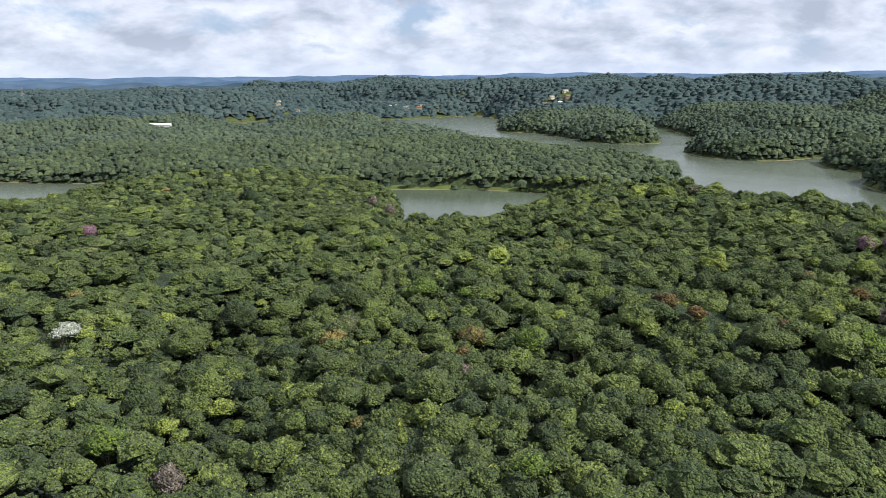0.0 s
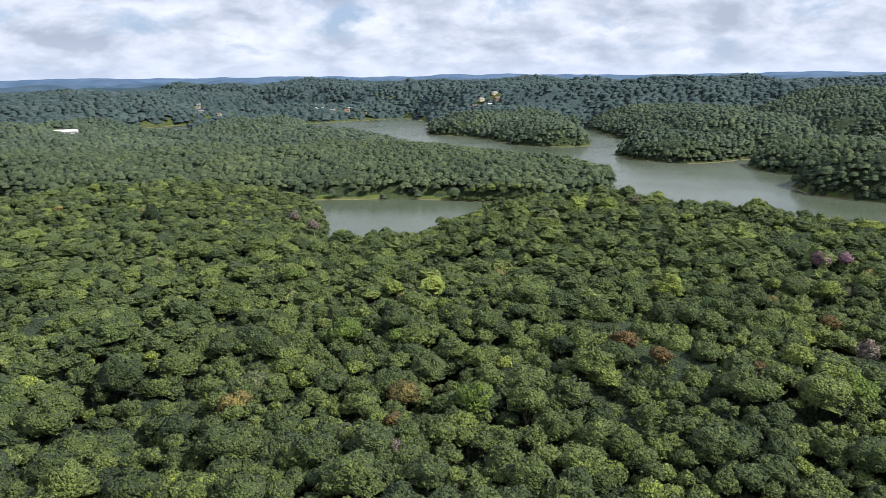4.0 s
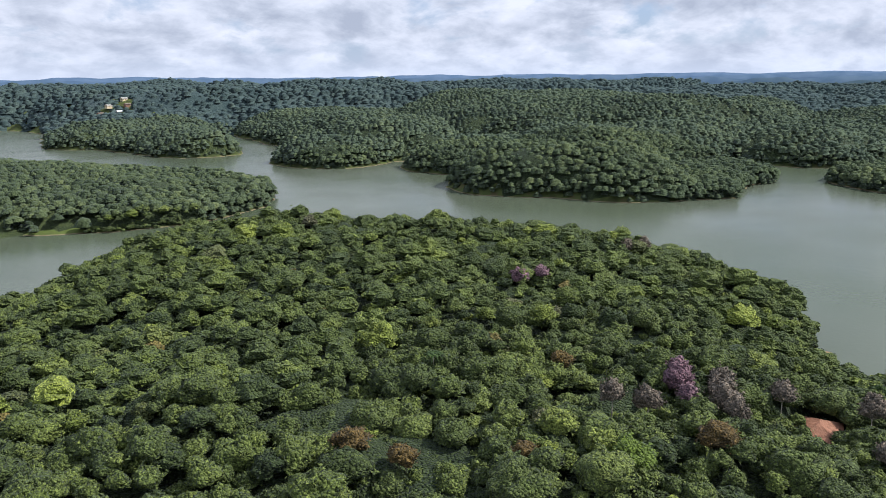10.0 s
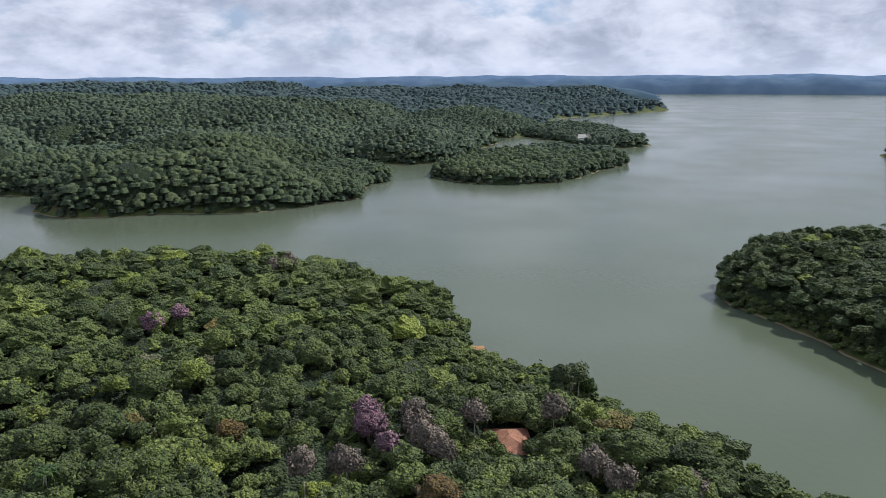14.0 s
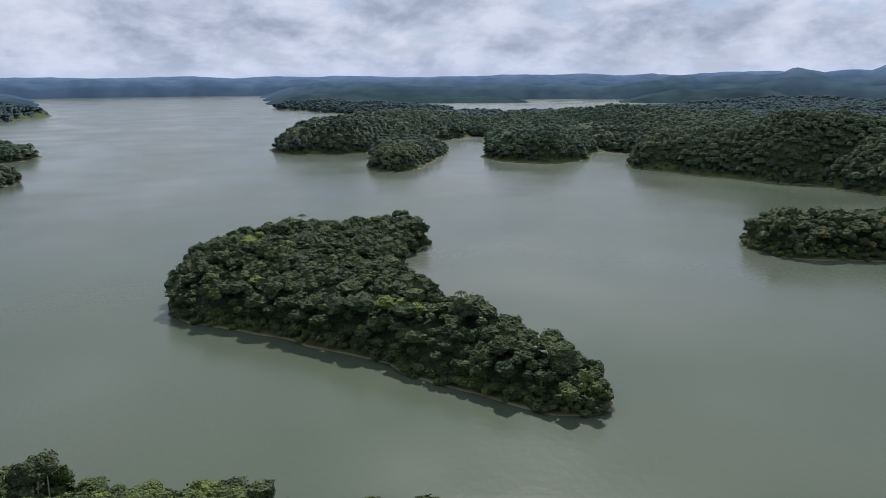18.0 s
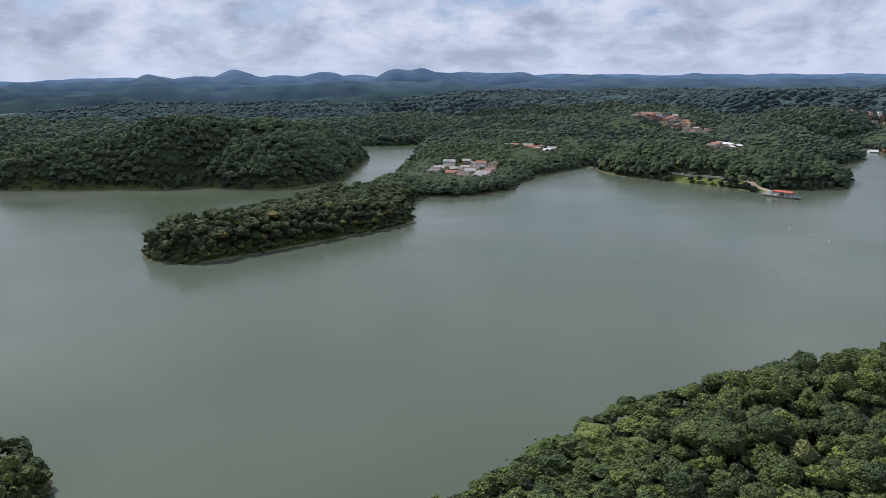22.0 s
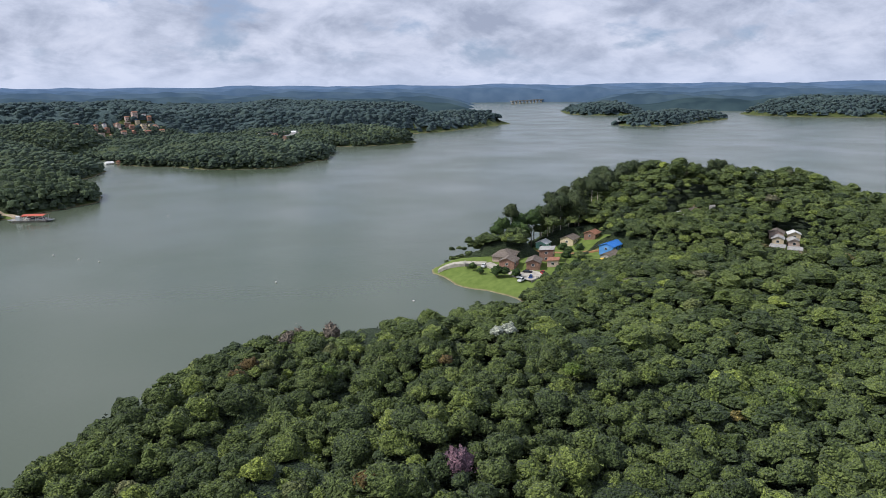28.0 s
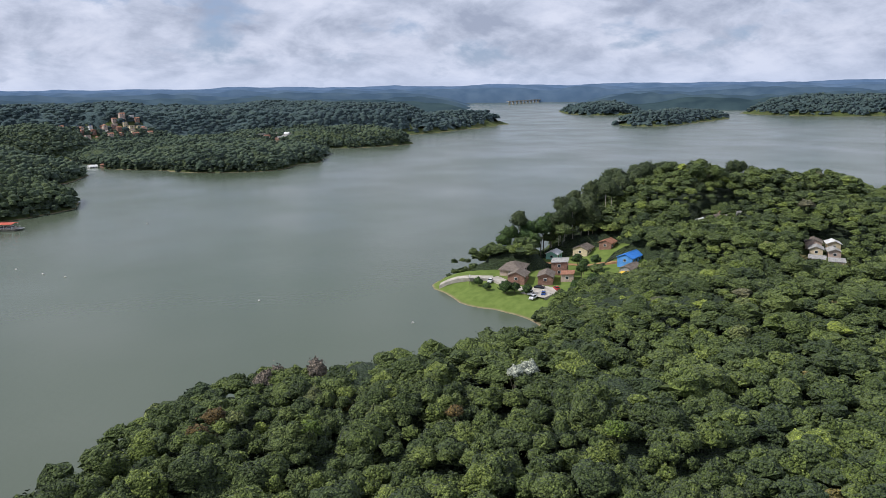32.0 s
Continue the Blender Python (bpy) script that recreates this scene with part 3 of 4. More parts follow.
def canopy(name, label, inner, outer, step, turns, cell, swell, material, seed, top=10.5):
    """Closed forest seen from afar: one domed crown to each jittered cell, as a single sheet that falls to the ground at shores and clearings."""
    x, y, q = polar(np.arange(inner, outer + step, step), turns)
    az = np.arctan2(y - 50, x - 50)
    shore, z = land(x, y)
    use = (shore > -5) & ((np.hypot(x - 50, y - 50) < 560) | ((az < 2.4) & (az > -2.92)))
    q = q[use[q].all(1)]
    used, inv = np.unique(q, return_inverse=True)
    q, x, y, z, shore = inv.reshape(-1, 4), x[used], y[used], z[used], shore[used]
    g = np.random.RandomState(seed)
    jx, jy, ja = g.uniform(0.1, 0.9, (257, 263)), g.uniform(0.1, 0.9, (257, 263)), g.normal(0, 1, (257, 263))
    ix, iy = np.floor(x / cell).astype(int), np.floor(y / cell).astype(int)
    best, tone = np.full(len(x), -9.0), np.zeros(len(x))
    for u in (-1, 0, 1):
        for v in (-1, 0, 1):
            a, b = (ix + u) % 257, (iy + v) % 263
            d = np.hypot(x / cell - ix - u - jx[a, b], y / cell - iy - v - jy[a, b])
            h = 0.10 * ja[a, b] + swell * (np.sqrt(np.maximum(0, 1 - (d / 0.85) ** 2)) - 0.6)
            tone = np.where(h > best, ja[a, b] * 7.7 % 1.0, tone)
            best = np.maximum(best, h)
    tall = top + cell * np.maximum(best, -0.6) + 1.2 * wave(x, y, 70, seed + 1)
    tall *= np.clip((shore + (2 if top > 8 else -4)) / 5, 0, 1) * np.clip(0.72 + shore / 30, 0, 1)
    for places in QUARTERS.values():
        hx, hy = np.mean([p[0] for p in places]), np.mean([p[1] for p in places])
        tall *= 1 - 0.5 * np.exp(-((x - hx) ** 2 + (y - hy) ** 2) / 60 ** 2)
    for ox, oy, reach, less in LOW:
        tall *= 1 - less * np.exp(-((x - ox) ** 2 + (y - oy) ** 2) / reach ** 2)
    for ox, oy, orad in CLEARINGS:
        if math.hypot(ox - 50, oy - 50) > inner - 20 and orad > 4.5:
            tall *= np.clip((np.hypot(x - ox, y - oy) - 0.8 * orad) / 5, 0, 1)
    far = np.hypot(x - 50, y - 50)
    tall *= np.where((far < inner + 0.6 * step) | (far > outer - 0.6 * step), 0.45, 1)
    z = np.where(tall > 0.3, np.maximum(z, -0.2) + tall, np.minimum(z, 0) - 0.5)
    return tagged(new(name, from_arrays(name, np.stack([x, y, z], 1), q, material, True, np.clip(0.12 + 0.62 * tone + 0.22 * wave(x, y, 150, seed + 2), 0, 1)[q[:, 0]])), label, "forest", kind="stuff")


# leafy filler sheets that close gaps between crowns, darker green than most crowns
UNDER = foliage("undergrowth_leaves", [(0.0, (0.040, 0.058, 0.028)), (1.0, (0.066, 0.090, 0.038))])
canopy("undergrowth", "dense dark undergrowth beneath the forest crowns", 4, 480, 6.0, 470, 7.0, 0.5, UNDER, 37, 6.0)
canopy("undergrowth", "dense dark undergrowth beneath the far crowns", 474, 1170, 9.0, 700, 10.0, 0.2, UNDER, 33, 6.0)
canopy("undergrowth", "dense dark undergrowth on the far hills, haze painted in", 1150, 2500, 18.0, 600, 20.0, 0.1, HAZED_FAR_LEAVES, 35, 1.5)

# the far woods, crown by crown, in leaf colours tinted for haze
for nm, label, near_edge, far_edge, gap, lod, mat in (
        ("forest_far", "unbroken dark green forest on low hills", 480, 740, 5.0, 3, HAZED_HILL_LEAVES),
        ("forest_hills", "unbroken dark green forest on rolling hills, slight haze painted in", 740, 1200, 6.4, 4, HAZED_MID_LEAVES),
        ("forest_distant", "forest on far rolling hills with haze painted in blue-green", 1200, 2420, 13.0, 4, HAZED_FAR_LEAVES)):
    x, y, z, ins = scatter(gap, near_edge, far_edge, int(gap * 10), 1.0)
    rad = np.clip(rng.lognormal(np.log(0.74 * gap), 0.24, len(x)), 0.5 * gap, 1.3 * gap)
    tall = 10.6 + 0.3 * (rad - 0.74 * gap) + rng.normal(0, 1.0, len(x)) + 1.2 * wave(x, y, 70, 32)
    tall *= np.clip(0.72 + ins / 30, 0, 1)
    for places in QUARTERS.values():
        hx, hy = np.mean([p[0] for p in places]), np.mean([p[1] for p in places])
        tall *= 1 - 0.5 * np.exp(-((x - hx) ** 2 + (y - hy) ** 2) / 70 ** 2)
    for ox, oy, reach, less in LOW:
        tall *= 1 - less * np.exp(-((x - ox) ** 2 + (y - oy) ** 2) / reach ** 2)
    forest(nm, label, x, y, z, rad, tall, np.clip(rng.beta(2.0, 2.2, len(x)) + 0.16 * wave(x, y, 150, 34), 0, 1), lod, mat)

# bushes and low boughs that hang over the shore
for nm, a, b, step, lod in (("shore_bushes", 0, 480, 2.6, 2), ("far_shore_bushes", 480, 1100, 5.0, 4)):
    x, y, z, ins = scatter(step, a, b, 12, -0.6, 7.0)
    rad = rng.uniform(0.7, 1.15, len(x)) * step * 0.8
    forest(nm, "dense green bushes and low boughs along the water's edge", x, y, z, rad, rad * rng.uniform(0.9, 1.7, len(x)), rng.beta(1.6, 2.2, len(x)) * 0.6, lod, HAZED_HILL_LEAVES if a else LEAVES)

# far ranges against the sky, their haze painted in by colour and glow
def far_range(name, dist, base, swing, seed, south, hazy, reach):
    """A ridge round the horizon; it sinks below the lake where the water reaches further."""
    a = np.linspace(-2.95, 2.4, 900)
    x, y = 50 + dist * np.cos(a), 50 + dist * np.sin(a)
    top = base + swing * (0.4 * wave(x, y, 1000, seed) + 0.55 * wave(x, y, 360, seed + 1) + 0.2 * wave(x, y, 110, seed + 2)) + south * np.exp(-((a + 1.0) / 0.46) ** 2) * (0.45 + 0.3 * wave(x, y, 800, seed + 3) + 0.28 * wave(x, y, 260, seed + 4))
    for mid, half in reach:
        k = np.clip((np.abs(a - mid) - half) / 0.09, 0, 1)
        top = top * k * (2 - k) - 4 * (k == 0)
    m, n, l, b = shader("haze_painted_hills_" + name, 1.0, 0.0)
    # haze as colour: mixes from dark green to pale blue by hazy; also emits
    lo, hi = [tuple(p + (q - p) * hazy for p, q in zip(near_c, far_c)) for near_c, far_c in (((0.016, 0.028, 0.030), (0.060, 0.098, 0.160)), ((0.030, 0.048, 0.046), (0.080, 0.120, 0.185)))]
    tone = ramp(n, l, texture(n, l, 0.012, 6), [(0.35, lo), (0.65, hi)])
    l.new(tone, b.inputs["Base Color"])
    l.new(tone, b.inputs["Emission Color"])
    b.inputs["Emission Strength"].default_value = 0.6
    rows = []
    for f, back in ((-0.3, -70), (0.55, -20), (1.0, 60), (-0.3, 200)):
        rows.append(np.stack([x + back * np.cos(a), y + back * np.sin(a), np.where(top > 0, top * f, -6)], 1))
    v = np.concatenate(rows)
    i, j = np.meshgrid(np.arange(3), np.arange(len(a) - 1), indexing="ij")
    q = np.stack([i * len(a) + j, (i + 1) * len(a) + j, (i + 1) * len(a) + j + 1, i * len(a) + j + 1], -1).reshape(-1, 4)
    return tagged(new(name, from_arrays(name, v, q, m, True)), "wooded ridge on the horizon, haze painted blue and glowing", "hills", kind="structure")


EAST, WEST, LAKES = (0.06, 0.13), (-2.26, 0.07), [(-0.49, 0.06), (-0.86, 0.08), (0.42, 0.07)]
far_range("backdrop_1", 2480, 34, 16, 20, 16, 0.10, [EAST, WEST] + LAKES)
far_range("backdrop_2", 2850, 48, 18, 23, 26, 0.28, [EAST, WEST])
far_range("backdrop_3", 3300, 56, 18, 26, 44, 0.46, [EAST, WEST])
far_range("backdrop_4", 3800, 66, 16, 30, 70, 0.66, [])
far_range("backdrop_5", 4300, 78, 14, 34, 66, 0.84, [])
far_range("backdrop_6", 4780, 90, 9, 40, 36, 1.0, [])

# ---- things ----
def part(name, bm, material, parent=None, label=""):
    """Links a bmesh as one mesh object, under a thing or a part."""
    me = bpy.data.meshes.new(name)
    bm.to_mesh(me)
    bm.free()
    me.materials.append(material)
    ob = new(name, me)
    if parent is not None:
        ob.parent = parent
    return tagged(ob, label) if label else ob


def empty(name, m, label, category, group=""):
    ob = new(name)
    ob.matrix_world = m
    return tagged(ob, label, category, group)


def height(px, py):
    return float(land(np.array([px]), np.array([py]))[1][0])


def box(x0, x1, y0, y1, z0, z1, bm=None):
    bm = bm or bmesh.new()
    v = [bm.verts.new((a, b, c)) for c in (z0, z1) for a, b in ((x0, y0), (x1, y0), (x1, y1), (x0, y1))]
    for f in ((3, 2, 1, 0), (4, 5, 6, 7), (0, 1, 5, 4), (1, 2, 6, 5), (2, 3, 7, 6), (3, 0, 4, 7)):
        bm.faces.new([v[k] for k in f])
    return bm


def prism(points, x0, x1, bm=None):
    """A profile in y and z drawn out along x."""
    bm = bm or bmesh.new()
    a, b = [[bm.verts.new((x, p, q)) for p, q in points] for x in (x0, x1)]
    bm.faces.new(a[::-1])
    bm.faces.new(b)
    for k in range(len(points)):
        q = (k + 1) % len(points)
        bm.faces.new((a[k], a[q], b[q], b[k]))
    return bm


def tube(p, q, r0, r1, sides=6, bm=None, level=False):
    """A tapered bar from p to q, its ends square to it or level."""
    bm = bm or bmesh.new()
    p, q = Vector(p), Vector(q)
    turn = Matrix.Identity(3) if level else (q - p).to_track_quat("Z", "Y").to_matrix()
    a, b = [[bm.verts.new(c + turn @ Vector((r * math.cos(6.2832 * k / sides), r * math.sin(6.2832 * k / sides), 0))) for k in range(sides)] for c, r in ((p, r0), (q, r1))]
    bm.faces.new(a[::-1])
    bm.faces.new(b)
    for k in range(sides):
        j = (k + 1) % sides
        bm.faces.new((a[k], a[j], b[j], b[k]))
    return bm


def corrugated(name, col, pitch, vary=0.3, rough=0.8):
    m, n, l, b = shader(name, rough, 0.25)
    lo, hi = [tuple(c * k for c in col) for k in (1 - vary, 1 + vary)]
    l.new(ramp(n, l, texture(n, l, 0.9, 6), [(0.3, lo), (0.7, hi)]), b.inputs["Base Color"])
    c = n.new("ShaderNodeTexCoord")
    w = n.new("ShaderNodeTexWave")
    w.inputs["Scale"].default_value = pitch
    l.new(c.outputs["Object"], w.inputs["Vector"])
    relief(n, l, b, w.outputs["Fac"], 0.6, 0.06)
    return m


WALLS = {"white": plain("white_render", (0.72, 0.71, 0.68), 0.85, 0.2, 0.8, 0.14), "pink": plain("pink_render", (0.52, 0.40, 0.33), 0.85, 0.2, 0.8, 0.2),
         "brick": plain("bare_brick", (0.26, 0.155, 0.115), 0.9, 0.1, 1.2, 0.3), "cream": plain("cream_render", (0.60, 0.50, 0.33), 0.85, 0.2, 0.8, 0.16),
         "teal": plain("pale_green_render", (0.35, 0.62, 0.52), 0.85, 0.2, 0.8, 0.15), "blue": plain("blue_render", (0.10, 0.28, 0.62), 0.8, 0.25, 0.8, 0.2),
         "grey": plain("raw_concrete", (0.34, 0.33, 0.31), 0.9, 0.1, 0.8, 0.25)}
ROOFS = {"clay": corrugated("clay_tiles", (0.31, 0.150, 0.095), 4.0), "old": corrugated("weathered_tiles", (0.17, 0.14, 0.115), 4.0), "fibre": corrugated("fibre_cement_sheet", (0.33, 0.32, 0.30), 5.0),
         "white": corrugated("white_metal_sheet", (0.70, 0.70, 0.68), 5.0, 0.12, 0.5), "blue": corrugated("blue_metal_sheet", (0.05, 0.21, 0.62), 5.0, 0.15, 0.45), "red": corrugated("red_metal_sheet", (0.50, 0.10, 0.06), 5.0, 0.2, 0.5)}
GLASS = plain("dark_glass", (0.03, 0.04, 0.05), 0.1, 0.6, 1.0, 0.2)
TIMBER = plain("weathered_timber", (0.20, 0.13, 0.08), 0.85, 0.2, 3.0, 0.3)
FRAME = plain("white_paint", (0.70, 0.70, 0.68), 0.5, 0.3, 3.0, 0.1)
CONCRETE = plain("pale_concrete", (0.38, 0.35, 0.30), 0.9, 0.1, 0.5, 0.25)
STEEL = plain("galvanised_steel", (0.32, 0.33, 0.34), 0.5, 0.4, 1.0, 0.2, 0.6)
RUBBER = plain("black_rubber", (0.02, 0.02, 0.02), 0.8, 0.2, 5.0, 0.2)
SAND = plain("pale_sand", (0.36, 0.29, 0.21), 0.95, 0.05, 0.5, 0.25)
EARTH = plain("red_earth", (0.30, 0.17, 0.09), 0.95, 0.05, 0.4, 0.3)
TANK = plain("blue_plastic", (0.05, 0.16, 0.42), 0.5, 0.3, 2.0, 0.15)
UNIT = {}


def shared(key, make):
    if key not in UNIT:
        UNIT[key] = make()
    return UNIT[key]


def mesh_of(name, bm, material):
    me = bpy.data.meshes.new(name)
    bm.to_mesh(me)
    bm.free()
    me.materials.append(material)
    return me


def opening(kind, parent, x, y, z, turn):
    """A door or a framed window, set 5 cm proud of its wall."""
    if kind == "door":
        me = shared("door", lambda: mesh_of("door", box(-0.45, 0.45, -0.05, 0.05, 0, 2.1), TIMBER))
    else:
        me = shared("frame", lambda: mesh_of("window", box(-0.65, 0.65, -0.05, 0.05, 0, 1.15), FRAME))
    ob = new(kind, me)
    ob.parent = parent
    ob.matrix_basis = Matrix.Translation((x, y, z)) @ Matrix.Rotation(turn, 4, "Z")
    if kind == "window":
        g = new("pane", shared("pane", lambda: mesh_of("pane", box(-0.55, 0.55, -0.075, 0.02, 0.1, 1.05), GLASS)))
        g.parent = ob
    return ob


def house(x, y, turn, w, d, storeys, roof, wall, cover, label, group="", tank=False, sunk=0.8):
    """A house w wide and d deep: walls, roof with eaves, doors and windows on two sides."""
    h = 2.75 * storeys
    home = empty("house", Matrix.Translation((x, y, height(x, y))) @ Matrix.Rotation(turn, 4, "Z"), label, "house", group)
    if roof == "gable":
        bm = prism([(-d / 2, -sunk), (d / 2, -sunk), (d / 2, h), (0, h + 0.21 * d), (-d / 2, h)], -w / 2, w / 2)
        part("wall", bm, WALLS[wall], home)
        for side in (-1, 1):
            e = 0.5
            run = [(side * (d / 2 + e), h - 0.42 * e), (0, h + 0.21 * d), (0, h + 0.21 * d + 0.16), (side * (d / 2 + e), h - 0.42 * e + 0.16)]
            run = [(a, b + 0.04) for a, b in run]
            part("roof_slope", prism(run if side < 0 else run[::-1], -w / 2 - 0.45, w / 2 + 0.45), ROOFS[cover], home)
        part("ridge_cap", prism([(-0.22, h + 0.21 * d + 0.1), (0.22, h + 0.21 * d + 0.1), (0, h + 0.21 * d + 0.32)], -w / 2 - 0.45, w / 2 + 0.45), ROOFS[cover], home)
    elif roof == "hip":
        part("wall", box(-w / 2, w / 2, -d / 2, d / 2, -sunk, h), WALLS[wall], home)
        bm = bmesh.new()
        e, k = 0.7, max(0.2, (w - d) / 2)
        lo = [bm.verts.new(c) for c in ((-w / 2 - e, -d / 2 - e, h - 0.1), (w / 2 + e, -d / 2 - e, h - 0.1), (w / 2 + e, d / 2 + e, h - 0.1), (-w / 2 - e, d / 2 + e, h - 0.1))]
        hi = [bm.verts.new(c) for c in ((-k, 0, h + 0.24 * d), (k, 0, h + 0.24 * d))]
        for f in ((lo[0], lo[1], hi[1], hi[0]), (lo[1], lo[2], hi[1]), (lo[2], lo[3], hi[0], hi[1]), (lo[3], lo[0], hi[0]), lo[::-1]):
            bm.faces.new(f)
        part("roof", bm, ROOFS[cover], home)
    else:
        part("wall", box(-w / 2, w / 2, -d / 2, d / 2, -sunk, h), WALLS[wall], home)
        part("roof", prism([(-d / 2 - 0.35, h + 0.05), (d / 2 + 0.35, h + 0.55), (d / 2 + 0.35, h + 0.68), (-d / 2 - 0.35, h + 0.18)], -w / 2 - 0.35, w / 2 + 0.35), ROOFS[cover], home)
        part("upstand", prism([(-d / 2, h - 0.05), (d / 2, h - 0.05), (d / 2, h + 0.54), (-d / 2, h + 0.04)], -w / 2, w / 2), WALLS[wall], home)
    for s in range(storeys):
        count = max(1, int(w / 2.7))
        for k in range(count):
            px = (k + 0.5) * w / count - w / 2
            for side, a in ((-1, 0), (1, math.pi)):
                if s == 0 and k == count // 2 and side < 0:
                    opening("door", home, px, side * d / 2, 0, a)
                else:
                    opening("window", home, px, side * d / 2, 2.75 * s + 1.0, a)
        opening("window", home, w / 2, 0, 2.75 * s + 1.0, math.pi / 2)
        opening("window", home, -w / 2, 0, 2.75 * s + 1.0, -math.pi / 2)
    if tank:
        part("water_tank", tube((w * 0.2, 0, h + 0.2), (w * 0.2, 0, h + 1.5), 0.7, 0.8, 10), TANK, home, "blue plastic water tank")
    return home


def car(x, y, z, turn, paint, label):
    m = Matrix.Translation((x, y, z)) @ Matrix.Rotation(turn, 4, "Z")
    if "car" not in UNIT:
        UNIT["car"] = (prism([(-0.85, 0.3), (0.85, 0.3), (0.88, 0.6), (0.8, 0.95), (-0.8, 0.95), (-0.88, 0.6)], -2.1, 2.1),
                       prism([(-0.78, 0.95), (0.78, 0.95), (0.6, 1.45), (-0.6, 1.45)], -1.2, 0.9))
        UNIT["car"] = [mesh_of(nm, bm, mt) for nm, bm, mt in (("body", UNIT["car"][0], FRAME), ("cabin", UNIT["car"][1], GLASS))]
        UNIT["wheel"] = mesh_of("wheel", tube((0, -0.11, 0), (0, 0.11, 0), 0.31, 0.31, 12), RUBBER)
        UNIT["lid"] = mesh_of("roof_panel", box(-0.85, 0.6, -0.58, 0.58, 1.44, 1.5), FRAME)
    it = empty("car", m, label, "car", "parked cars")
    for nm, me in (("body", UNIT["car"][0]), ("cabin", UNIT["car"][1]), ("roof_panel", UNIT["lid"])):
        me = me if nm == "cabin" else shared((nm, paint.name), lambda: me.copy())
        if nm != "cabin":
            me.materials[0] = paint
        o = new(nm, me)
        o.parent = it
    for wx in (-1.3, 1.3):
        for wy in (-0.8, 0.8):
            o = new("wheel", UNIT["wheel"])
            o.parent, o.location = it, (wx, wy, 0.31)
    return it


PAINTS = [plain("car_white", (0.75, 0.75, 0.75), 0.25, 0.5, 1, 0.03), plain("car_silver", (0.45, 0.46, 0.47), 0.3, 0.5, 1, 0.05), plain("car_black", (0.02, 0.02, 0.025), 0.2, 0.5, 1, 0.1),
          plain("car_blue", (0.04, 0.09, 0.28), 0.25, 0.5, 1, 0.1), plain("car_red", (0.35, 0.03, 0.03), 0.25, 0.5, 1, 0.1)]
TONES = ["white", "silver", "black", "blue", "red"]

# lakeside village
house(-134, -183, 0.62, 13, 9, 1, "hip", "pink", "old", "low pink house with a weathered grey-brown hipped roof")
house(-129, -174, 0.62, 8, 7, 1, "gable", "brick", "old", "brick-red annexe with weathered tiles beside the courtyard")
house(-150, -172, 0.75, 8, 6.5, 2, "flat", "brick", "fibre", "two-storey bare brick house with a pale sheet roof")
house(-138, -167, 0.75, 9, 6, 1, "gable", "brick", "old", "low brick house with dark weathered roof at the courtyard")
house(-146, -163, 0.75, 6, 5, 1, "flat", "pink", "clay", "small pink lean-to with a clay tiled roof")
house(-171, -199, 0.5, 7, 5.5, 1, "gable", "teal", "white", "small pale green house with a white sheet roof")
house(-184, -193, 0.45, 9, 7, 1, "gable", "cream", "old", "cream house with a weathered grey tiled roof on the slope")
house(-194, -187, 0.4, 7, 6, 1, "gable", "brick", "clay", "orange brick cottage with clay tiles on the slope")
house(-182, -162, 0.3, 11, 7, 1, "gable", "blue", "blue", "bright blue house with a blue metal roof on the slope", sunk=3.5)
house(-170, -151, 0.3, 10, 5, 1, "gable", "grey", "old", "grey concrete shed with a dark roof below the blue house")
house(-200, -160, 0.3, 6, 5, 1, "flat", "grey", "white", "small grey shed with a white sheet roof")
for k, (cx, cy, ct) in enumerate([(-122, -158, 0.7), (-126, -155, 0.8), (-120, -154, 0.4), (-130, -162, 2.2), (-134, -156, 1.2), (-192, -155, 0.3), (-195, -152, 0.3), (-119, -180, 0.7)]):
    car(cx, cy, height(cx, cy) + 0.06, ct, PAINTS[(k * 2 + 1) % 5], TONES[(k * 2 + 1) % 5] + " small car parked on the village courtyard")


def draped(name, line, width, material, label, lift=0.12):
    """A strip that follows the ground along a line of places."""
    bm, rows = bmesh.new(), []
    steps = []
    for (ax, ay), (bx, by) in zip(line[:-1], line[1:]):
        k = max(2, int(math.hypot(bx - ax, by - ay) / 3))
        steps += [(ax + (bx - ax) * i / k, ay + (by - ay) * i / k) for i in range(k)]
    steps.append(line[-1])
    for i, (px, py) in enumerate(steps):
        qx, qy = steps[min(i + 1, len(steps) - 1)]
        ox, oy = steps[max(i - 1, 0)]
        n = Vector((oy - qy, qx - ox, 0)).normalized() * width / 2
        z = max(height(px, py), height(px + n.x, py + n.y), height(px - n.x, py - n.y), 0.1) + lift
        rows.append([bm.verts.new((px + s * n.x, py + s * n.y, zz)) for s, zz in ((-1.05, z - 1.5), (-1, z), (1, z), (1.05, z - 1.5))])
    for a, b in zip(rows[:-1], rows[1:]):
        for k in range(3):
            bm.faces.new((a[k], a[k + 1], b[k + 1], b[k]))
    bm.normal_update()
    return tagged(part(name, bm, material), label, "road" if name != "pavement" else "pavement", kind="structure")


draped("pavement", [(-134, -160), (-121, -156)], 11, CONCRETE, "pale paved courtyard between the village houses")
draped("road", [(-122, -182), (-112, -190), (-105, -196.5)], 4.5, CONCRETE, "concrete boat ramp running down into the lake")
draped("road", [(-124, -164), (-122, -182)], 5, CONCRETE, "pale concrete lane through the lakeside village")
draped("road", [(-150, -188), (-160, -190), (-176, -174), (-184, -160)], 3.2, EARTH, "bare red earth track up the village slope")
draped("road", [(160, -566), (140, -543), (124, -532), (87, -516), (68, -507)], 4.5, CONCRETE, "pale road along the ferry landing")
